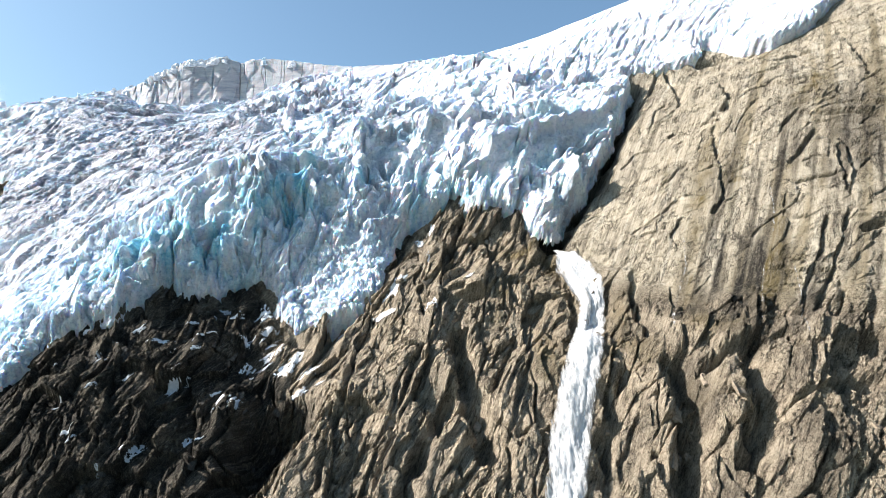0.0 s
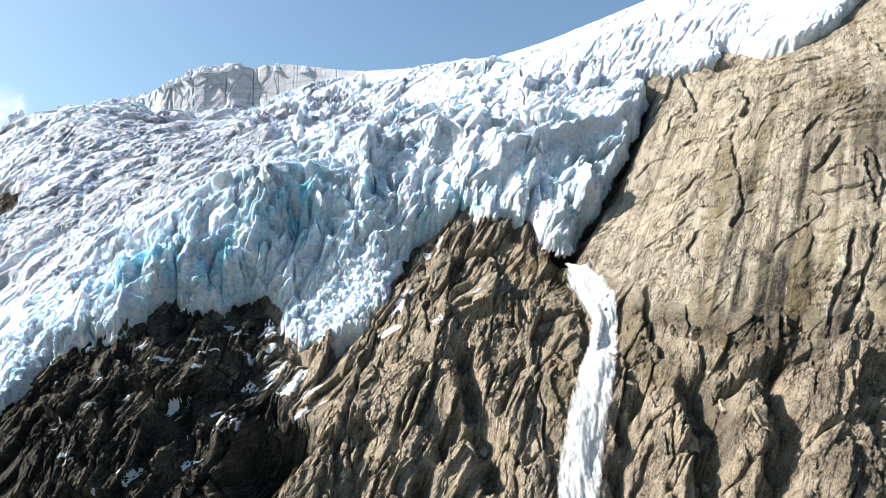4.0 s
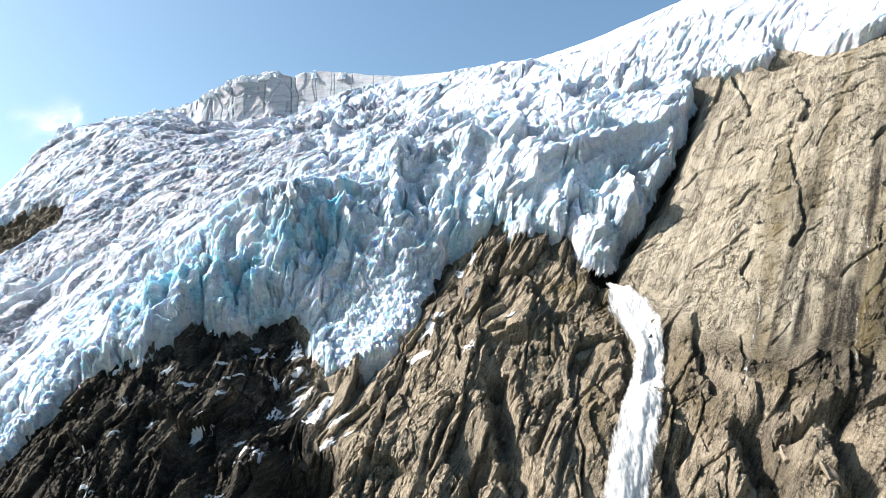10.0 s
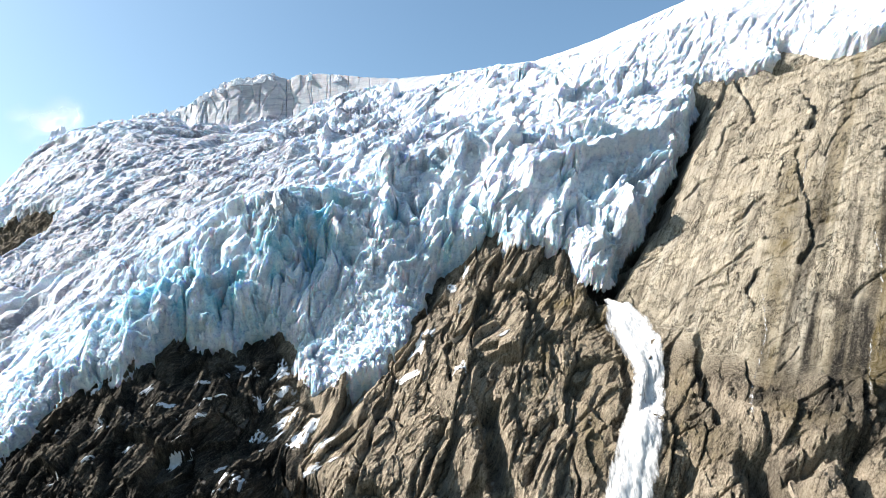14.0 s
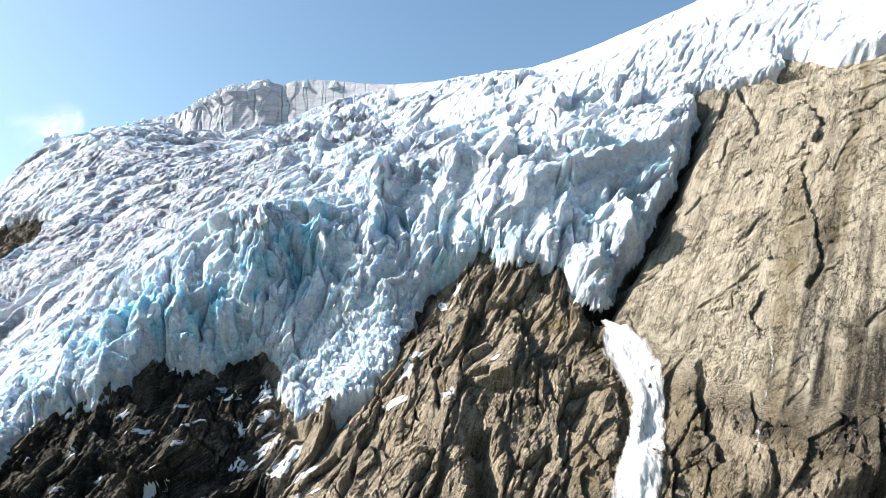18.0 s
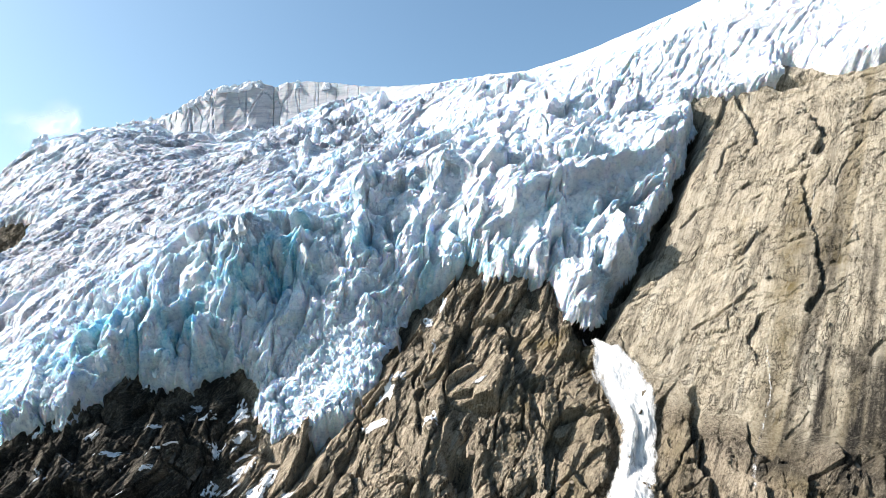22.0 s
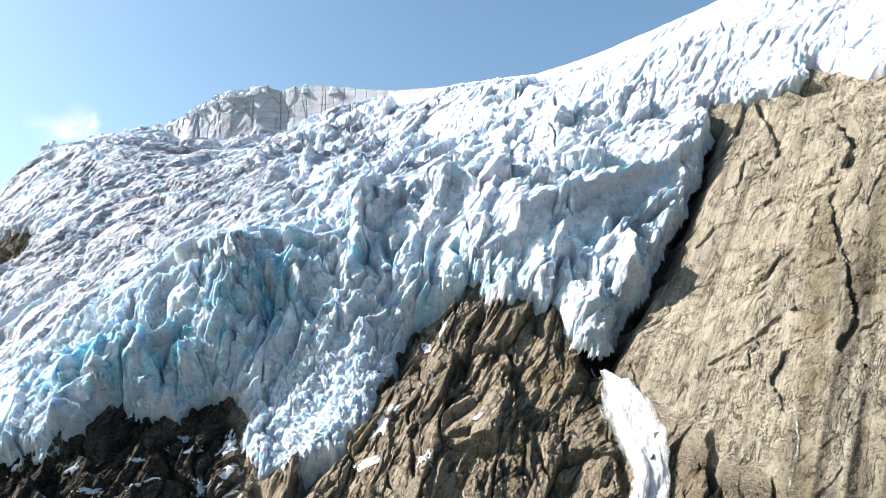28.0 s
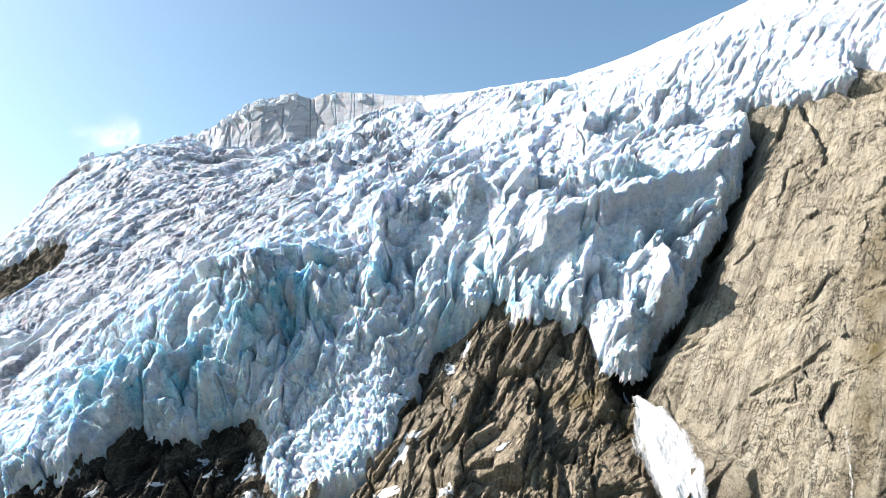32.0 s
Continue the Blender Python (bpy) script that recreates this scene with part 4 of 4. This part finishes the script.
def water_sheet(name, top, bottom, left, right, cols, lift, k):
    """A fold of water between two rims given on FALL_S."""
    ss = np.arange(top, bottom, -0.4)
    u = np.linspace(0, 1, cols)
    l0 = np.interp(-ss, [-v for v in FALL_S], left) + 0.5 * noise2(ss / 3, ss * 0 + 1, k)
    r0 = np.interp(-ss, [-v for v in FALL_S], right) + 0.5 * noise2(ss / 3, ss * 0 + 7, k)
    x = l0[:, None] * (1 - u) + r0[:, None] * u
    s = np.repeat(ss[:, None], cols, 1)
    rest = smooth_rows(height_at(ROCK_GRID, x, s), 31)
    rest = 0.35 * rest + 0.65 * rest.mean(1, keepdims=True) + 2.2
    h = rest + lift * (0.8 + 0.3 * np.sqrt(np.clip(4 * u * (1 - u), 0, 1))[None, :]) + 0.22 * fbm(x / 1.1, s / 2.4, 4, k + 3, 0.6) + 0.3 * noise2(x / 2.5, s / 9, k + 7)
    rim = np.clip(1.25 * np.sqrt(np.clip(4 * u * (1 - u), 0, 1))[None, :] - 0.2 + 0.3 * noise2(x / 1.3, s / 8, k + 9), 0, 1)
    return sheet(name, place(x, s, h), np.ones((len(ss) - 1, cols - 1), bool), (rim, rim, rim), FALLING, False)


fall = new("waterfall")
fall.location = place(np.array(61.0), np.array(38.0), np.array(height_at(ROCK_GRID, 61.0, 38.0))).tolist()
tagged(fall, "white meltwater waterfall pouring down the brown rock", "waterfall")
third = [(b - a) / 3 for a, b in zip(FALL_LEFT, FALL_RIGHT)]
parts = [
    water_sheet("spout", 46, 22, FALL_LEFT, FALL_RIGHT, 16, 0.5, 400),
    water_sheet("main_column", 38, -112, FALL_LEFT, FALL_RIGHT, 46, 0.8, 410),
    water_sheet("strand", 30, -112, [a + 0.7 * t for a, t in zip(FALL_LEFT, third)], FALL_RIGHT, 34, 1.1, 420),
    water_sheet("strand", 0, -112, FALL_LEFT, [b - 0.9 * t for b, t in zip(FALL_RIGHT, third)], 34, 1.2, 425),
    water_sheet("strand", 22, -112, [a + 0.9 * t for a, t in zip(FALL_LEFT, third)], [b - 0.5 * t for b, t in zip(FALL_RIGHT, third)], 26, 1.6, 440)]
for ob in parts:
    ob.parent = fall
    ob.matrix_parent_inverse = Matrix.Translation(fall.location).inverted()


def rivulet(line, width, k):
    """A thin thread of water down the slab."""
    pts = np.array(line, float)
    t = np.linspace(0, 1, 70)
    x = np.interp(t, np.linspace(0, 1, len(pts)), pts[:, 0]) + 0.25 * noise2(t * 14, t * 0, k)
    s = np.interp(t, np.linspace(0, 1, len(pts)), pts[:, 1])
    u = np.linspace(-0.5, 0.5, 7)
    gx = x[:, None] + u * width * (0.5 + t[:, None])
    gs = np.repeat(s[:, None], 7, 1)
    h = smooth_rows(height_at(ROCK_GRID, gx, gs), 5) + 0.45 + 0.12 * noise2(gx / 0.3, gs / 2, k + 1) - 0.5 * np.abs(u)
    rim = np.clip(0.62 - 0.9 * np.abs(u) - 0.15 * t[:, None] + 0.3 * noise2(gx / 0.4, gs / 2.5, k + 3), 0, 1)
    ob = sheet("rivulet", place(gx, gs, h), np.ones((69, 6), bool), (rim, rim, rim), FALLING, False)
    return tagged(ob, "thin thread of meltwater running down the pale slab", "rivulet", "rivulets on the slab")


rivulet([(89, 8), (86, -3), (81, -13), (77, -22)], 1.0, 450)
rivulet([(112, 12), (108, 1), (105, -6)], 0.7, 455)
rivulet([(99, -16), (96, -23), (93, -31)], 0.7, 460)
rivulet([(118, 58), (113, 46), (109, 36)], 0.5, 465)
rivulet([(104, -20), (101, -32), (99, -40)], 0.6, 470)


# ---- old snow on the rock ----
def snow_patch(x, s, wide, long, turn, k):
    """A thin ragged lens of snow that follows the rock under it."""
    wide, long = 1.25 * wide, 1.25 * long
    u, v = np.meshgrid(np.linspace(-1.5, 1.5, 46), np.linspace(-1.5, 1.5, 46))
    r = np.sqrt(u * u + v * v) + 0.75 * fbm(u * 1.7, v * 1.7, 4, k, 0.6)
    c, q = math.cos(turn), math.sin(turn)
    gx, gs = x + wide * u * c - long * v * q, s + wide * u * q + long * v * c
    h = smooth_rows(smooth_rows(height_at(ROCK_GRID, gx, gs), 13).T, 13).T + 0.45 * np.clip(1 - r, 0, 1) ** 0.5 + 0.1
    keep_face = (r < 1.0)[:-1, :-1]
    whole = np.zeros(keep_face.shape, bool)
    start = np.unravel_index(np.argmin(np.where(keep_face, r[:-1, :-1], 9)), whole.shape)
    whole[start] = True
    for _ in range(130):
        grown = whole.copy()
        grown[1:] |= whole[:-1]
        grown[:-1] |= whole[1:]
        grown[:, 1:] |= whole[:, :-1]
        grown[:, :-1] |= whole[:, 1:]
        whole = grown & keep_face
    keep_face = whole
    if keep_face.sum() < 4:
        return
    ob = sheet("snow_patch", place(gx, gs, h), keep_face, (0 * u, 0 * u, 0 * u), SNOW)
    tagged(ob, "small ragged patch of old snow lying on dark rock", "snow patch", "snow patches on the rock")


for i, (x, s, wide, long, turn) in enumerate((
        (16, 70, 3.4, 1.6, 0.3), (14.5, 59.5, 1.2, 1.7, 0.4), (19, 64, 0.8, 2.6, -0.2), (4.5, 30, 2.2, 3.2, -0.5), (1, 20, 3.2, 1.0, -0.35), (16, 14, 1.6, 1.3, -0.4),
        (29, 22, 1.4, 0.7, 0.6), (-14, 21, 1.0, 0.6, 0.3), (-23, 5, 3.0, 1.5, 0.4), (-31, 8, 2.6, 2.2, 0.7), (-26, -3, 2.2, 1.0, 0.4), (-19, -2, 1.4, 0.5, 0.0),
        (-36, 18, 2.0, 3.2, -0.5), (-65, 1, 1.0, 2.8, -0.7), (-49, -7, 1.4, 1.2, 0.3), (-44, -9, 1.4, 2.2, -0.5), (-70, -23, 1.1, 2.4, -0.8), (-74, 19, 2.8, 0.8, 0.2),
        (-105, 31, 2.6, 0.8, 0.3), (-42, 37, 1.6, 3.0, 0.3), (-73, 46, 2.0, 1.0, 0.2), (17, 41, 0.6, 1.5, 0.2), (-28, 12, 1.4, 2.4, -0.6), (-47, 24, 1.2, 1.8, 0.5),
        (-52, 34, 2.2, 0.7, 0.5), (-57, 41, 1.6, 0.8, 0.2), (-66, 30, 1.5, 0.5, 0.4), (-84, 28, 1.8, 0.5, 0.5), (-91, 12, 1.5, 0.5, 0.6), (-60, 12, 1.2, 0.6, 0.5),
        (-80, 4, 1.3, 0.5, 0.7), (-45, 12, 1.3, 1.6, -0.4), (-39, 28, 1.8, 1.3, 0.6), (-99, -4, 1.3, 0.5, 0.7), (-56, -20, 0.9, 1.6, -0.6), (-88, -20, 1.2, 0.5, 0.6))):
    snow_patch(x, s, wide, long, turn, 500 + i)
snow_dice = random.Random(31)
streaks = 0
while streaks < 34:
    if streaks < 16:
        x, s = snow_dice.gauss(-40, 4), snow_dice.uniform(2, 42)
    else:
        x, s = snow_dice.uniform(-110, -42), snow_dice.uniform(-30, 40)
    if float(ice_depth(np.array([x]), np.array([s]))[0]) < -1.5:
        snow_patch(x, s, snow_dice.uniform(0.7, 1.9), snow_dice.uniform(0.25, 0.6), snow_dice.uniform(0.3, 1.1), 560 + streaks)
        streaks += 1


# ---- a wisp of cloud far off ----
def wisp(x, y, z, wide, tall):
    u, v = np.meshgrid(np.linspace(-1, 1, 40), np.linspace(-1, 1, 24))
    r = np.sqrt(u * u + v * v) + 0.35 * fbm(u * 1.5, v * 1.5, 3, 620)
    puff = 0.6 * np.clip(1 - r, 0, 1) ** 1.6
    m, n, l, b = material("cloud")
    soft, _, _ = zones(n, l)
    b.inputs["Base Color"].default_value = (0.9, 0.9, 0.9, 1)
    b.inputs["Roughness"].default_value = 1.0
    # The wisp glows by itself, in place of the glare near the sun.
    b.inputs["Emission Color"].default_value = (1, 1, 1, 1)
    b.inputs["Emission Strength"].default_value = 0.35
    l.new(soft, b.inputs["Alpha"])
    g = np.stack([x + wide * u, y + 90 * puff, z + tall * v], -1)
    ob = sheet("cloud", g, np.ones((23, 39), bool), (puff, puff, puff), m, False)
    return tagged(ob, "thin white wisp of cloud in a clear sky", "cloud", kind="backdrop")


wisp(-2164, 3411, 1309, 260, 170)


# ---- blocks of ice and rock ----
def part(name, me, mat, parent, m, label=""):
    """Links a shared mesh as one part under a thing, at the pose m."""
    ob = new(name, me)
    if not me.materials:
        me.materials.append(mat)
    ob.parent = parent
    ob.matrix_parent_inverse = parent.matrix_world.inverted() if parent.type == "EMPTY" else Matrix()
    ob.matrix_basis = m
    if label:
        ob["label"] = label
    return ob


def rough_block(name, k, rings, lean, cuts, rough, sides=7):
    """A broken block about 2 wide and 2 high: stacked uneven rings drawn in to a sharp crest, then roughened."""
    rnd = random.Random(k)
    bm = bmesh.new()
    loops = []
    angle = sorted((i + rnd.uniform(-0.35, 0.35)) * 2 * math.pi / sides for i in range(sides))
    shape = [rnd.uniform(0.65, 1.15) for _ in angle]
    for z, wide, deep in rings:
        dx, dy = lean[0] * max(z, 0) + rnd.uniform(-0.1, 0.1), lean[1] * max(z, 0) + rnd.uniform(-0.1, 0.1)
        loops.append([bm.verts.new((dx + wide * r * math.cos(a), dy + deep * r * math.sin(a), z + rnd.uniform(-0.14, 0.14))) for a, r in zip(angle, shape)])
    for low, high in zip(loops, loops[1:]):
        for i in range(sides):
            bm.faces.new((low[i], low[(i + 1) % sides], high[(i + 1) % sides], high[i]))
    bm.faces.new(loops[-1])
    bm.faces.new(loops[0][::-1])
    bmesh.ops.triangulate(bm, faces=bm.faces[:])
    if cuts:
        bmesh.ops.subdivide_edges(bm, edges=bm.edges[:], cuts=cuts, use_grid_fill=True)
        for v in bm.verts:
            p = v.co * 1.7 + Vector((k * 3.1, 0, 0))
            v.co += rough * noise.noise_vector(p) + 0.45 * rough * noise.noise_vector(p * 2.7)
    me = bpy.data.meshes.new(name)
    bm.to_mesh(me)
    bm.free()
    me.attributes.new("sharp_face", "BOOLEAN", "FACE").data.foreach_set("value", np.ones(len(me.polygons), bool))
    return me


def serac_material():
    """Clean broken ice: each block between chalky white and pale blue, with a dusty grain."""
    m, n, l, b = material("serac_ice")
    info = n.new("ShaderNodeObjectInfo")
    flat = coords(n, l, (1, 1, 1))
    fine = noise_node(n, l, flat, 0.55, 10, 0.76)
    white = ramp(n, l, fine, ((0.36, (0.40, 0.47, 0.57)), (0.54, (0.68, 0.71, 0.75))))
    clean = ramp(n, l, fine, ((0.36, (0.18, 0.44, 0.58)), (0.60, (0.54, 0.71, 0.77))))
    c = mix(n, l, ramp(n, l, info.outputs["Random"], ((0.55, (0, 0, 0)), (1.0, (0.6, 0.6, 0.6)))), white, clean)
    seam = noise_node(n, l, coords(n, l, (0.6, 0.6, 1.5), (0.3, 0.9, 0)), 0.5, 9, 0.7, 0.8)
    c = mix(n, l, ramp(n, l, seam, ((0.58, (0, 0, 0)), (0.70, (0.5, 0.5, 0.5)))), c, (0.33, 0.33, 0.34))
    l.new(c, b.inputs["Base Color"])
    b.inputs["Roughness"].default_value = 0.45
    b.inputs["IOR"].default_value = 1.31
    bump(n, l, noise_node(n, l, flat, 1.4, 7, 0.7), 0.3, b, 0.5)
    return m


def block_rock_material(name, low, mid, high):
    m, n, l, b = material(name)
    flat = coords(n, l, (1, 1, 1))
    fine = noise_node(n, l, flat, 1.3, 9, 0.75)
    l.new(ramp(n, l, fine, ((0.25, low), (0.5, mid), (0.75, high))), b.inputs["Base Color"])
    b.inputs["Roughness"].default_value = 0.75
    bump(n, l, noise_node(n, l, flat, 2.2, 8, 0.75), 0.5, b, 0.8)
    return m


SERAC = serac_material()
BROWN_BLOCK = block_rock_material("rib_rock", (0.05, 0.04, 0.03), (0.25, 0.205, 0.155), (0.42, 0.355, 0.275))
DARK_BLOCK = block_rock_material("buttress_rock", (0.02, 0.018, 0.015), (0.045, 0.04, 0.033), (0.17, 0.15, 0.125))
PALE_BLOCK = block_rock_material("slab_rock", (0.18, 0.15, 0.11), (0.40, 0.355, 0.27), (0.54, 0.49, 0.39))

FINS = [rough_block("serac", 700 + i, ((-1.2, 1.1, 0.8), (-0.2, 1.0, 0.7), (0.5, 0.7, 0.42), (1.2, 0.25, 0.12)), (0.25 * (i % 3 - 1), 0.15), 4, 0.24) for i in range(7)]
LUMPS = [rough_block("serac", 720 + i, ((-1.0, 1.0, 0.9), (0.0, 1.05, 0.85), (0.6, 0.8, 0.6), (0.95, 0.45, 0.35)), (0.1, 0.1), 4, 0.26) for i in range(6)]
CHUNKS = [rough_block("ice_block", 740 + i, ((-0.8, 0.8, 0.7), (0.0, 1.0, 0.85), (0.7, 0.75, 0.6)), (0.1, 0.0), 2, 0.14, 6) for i in range(6)]
STONES = [rough_block("rock_block", 760 + i, ((-1.0, 0.9, 0.7), (0.0, 1.0, 0.75), (0.6, 0.7, 0.45), (1.1, 0.12, 0.1)), (0.35, 0.1), 2, 0.2, 5) for i in range(10)]


def stand(grid, x, s, sink, sx, sy, sz, tx, ty, tz):
    """A pose for a block resting on a built surface: size, tilts in degrees, and how deep it sits."""
    p = place(np.array(x), np.array(s), np.array(height_at(grid, x, s) - sink))
    return Matrix.LocRotScale(Vector([float(v) for v in p]), Euler((radians(tx), radians(ty), radians(tz))), (sx, sy, sz))


rnd = random.Random(5)
count = 0
while count < 70:
    x, s = rnd.uniform(-135, 108), rnd.uniform(40, 190)
    d = float(ice_depth(np.array([x]), np.array([s]))[0])
    cone_here, snow_here, wall_here, left_here = (float(v) for v in ice_shape(np.array(x), np.array(s), d))
    if d < 2.5 or cone_here > 0.35 or snow_here > 0.3 or rnd.random() > math.exp(-max(s - 70, 0) / 35):
        continue
    big = rnd.uniform(1.1, 2.2)
    shape = rnd.choice(FINS if rnd.random() < 0.3 else LUMPS)
    part("serac", shape, SERAC, glacier, stand(ICE_GRID, x, s, 0.35 * big, big * rnd.uniform(0.7, 1.2), big * rnd.uniform(0.5, 0.9), big * rnd.uniform(1.0, 1.7),
                                               rnd.uniform(-10, 22), rnd.uniform(-30, 8), rnd.uniform(-50, 50)))
    count += 1

# jagged towers along the skyline of ice
for x, s, size, tall in ((-374, 468, 11, 1.3), (-340, 488, 4, 1.2), (-330, 489, 5, 1.0), (-306, 486, 6, 1.3), (-296, 484, 5, 1.0), (-285, 482, 4, 1.0), (-262, 474, 5, 1.0), (-246, 470, 5, 1.1),
                         (-224, 464, 5, 0.8), (-213, 463, 5, 1.0), (-205, 462, 5, 0.7), (-194, 461, 6, 0.8), (-180, 461, 7, 0.6), (-168, 460, 6, 0.7), (-156, 461, 7, 0.7), (-147, 460, 6, 0.6), (-383, 452, 6, 1.0),
                         (-390, 432, 5, 1.0), (-398, 405, 6, 1.0), (-358, 480, 4, 0.9), (-110, 452, 5, 0.7), (-84, 442, 5, 0.7)):
    shape = rnd.choice(LUMPS + FINS[:3])
    part("serac", shape, SERAC, glacier, stand(ICE_GRID, x, s, 0.5 * size, 1.2 * size, size, size * tall, rnd.uniform(-8, 8), rnd.uniform(-12, 12), rnd.uniform(0, 90)), "ice tower on the skyline")

# blocks breaking off along the ice front
count = 0
while count < 55:
    x, s = rnd.uniform(-130, 62), rnd.uniform(18, 80)
    d = float(ice_depth(np.array([x]), np.array([s]))[0])
    if not -0.8 < d < 2.2:
        continue
    size = rnd.uniform(0.5, 1.0)
    part("ice_front_block", CHUNKS[count % len(CHUNKS)], SERAC, glacier, stand(ICE_GRID, x, s, 0.45 * size, size, size * 0.9, size * rnd.uniform(0.9, 1.4), rnd.uniform(-25, 25), rnd.uniform(-25, 25), rnd.uniform(0, 180)))
    count += 1

# broken blocks lying on the avalanche cone and at its foot
block_thing = None
spots = [(-8, 62, 2.0), (-4.5, 58, 1.5), (-2.5, 60, 1.2), (-16, 35, 1.6), (-11, 35, 1.4)]
while len(spots) < 110:
    x, s = rnd.gauss(-17, 10), rnd.gauss(42, 12)
    if float(ice_depth(np.array([x]), np.array([s]))[0]) > 1.5:
        spots.append((x, s, rnd.uniform(0.35, 0.95)))
for i, (x, s, size) in enumerate(spots):
    me = CHUNKS[i % len(CHUNKS)]
    if not me.materials:
        me.materials.append(SERAC)
    ob = new("ice_block", me)
    ob.matrix_basis = stand(ICE_GRID, x, s, 0.15 * size, size, size * 0.9, size * rnd.uniform(0.8, 1.2), rnd.uniform(-25, 25), rnd.uniform(-25, 25), rnd.uniform(0, 180))
    tagged(ob, "fallen block of pale blue ice lying on the avalanche cone" if size > 1.1 else "small lump of fallen ice on the avalanche cone", "ice block", "fallen ice blocks")

# angular blocks standing proud of the rock
slab_ob, rib_ob, buttress_ob = (bpy.data.objects[n] for n in ("rock_slab", "rock_rib", "rock_buttress"))
STONE_SETS = {}
for tone, mat in (("rib", BROWN_BLOCK), ("dark", DARK_BLOCK), ("pale", PALE_BLOCK)):
    STONE_SETS[tone] = [me.copy() for me in STONES]
    for me in STONE_SETS[tone]:
        me.materials.append(mat)
for tone, owner, number, x0, x1, s0, s1, low, high in (
        ("rib", rib_ob, 150, -34, 128, -75, 72, 0.7, 2.2), ("dark", buttress_ob, 140, -125, -30, -55, 48, 0.6, 2.0), ("pale", slab_ob, 14, 80, 160, 30, 130, 0.5, 0.9)):
    made = 0
    while made < number:
        x, s = rnd.uniform(x0, x1), rnd.uniform(s0, s1)
        zs, zd = (float(v) for v in rock_zones(np.array(x), np.array(s)))
        d = float(ice_depth(np.array([x]), np.array([s]))[0])
        kind = "pale" if zs > 0.5 else "dark" if zd > 0.5 else "rib"
        l, r = np.interp(-s, [-v for v in FALL_S], FALL_LEFT), np.interp(-s, [-v for v in FALL_S], FALL_RIGHT)
        if kind != tone or d > -1.5 or l - 1.5 < x < r + 1.5:
            continue
        size = rnd.uniform(low, high)
        flat = 0.5 if tone == "pale" else 0.75
        part("rock_block", rnd.choice(STONE_SETS[tone]), None, owner, stand(ROCK_GRID, x, s, 0.9 * size, size * rnd.uniform(0.7, 1.1), size * rnd.uniform(0.6, 0.9) * flat, size * rnd.uniform(1.1, 1.6),
                                                                      rnd.uniform(-48, -30), rnd.uniform(8, 34), rnd.uniform(-20, 30)))
        made += 1
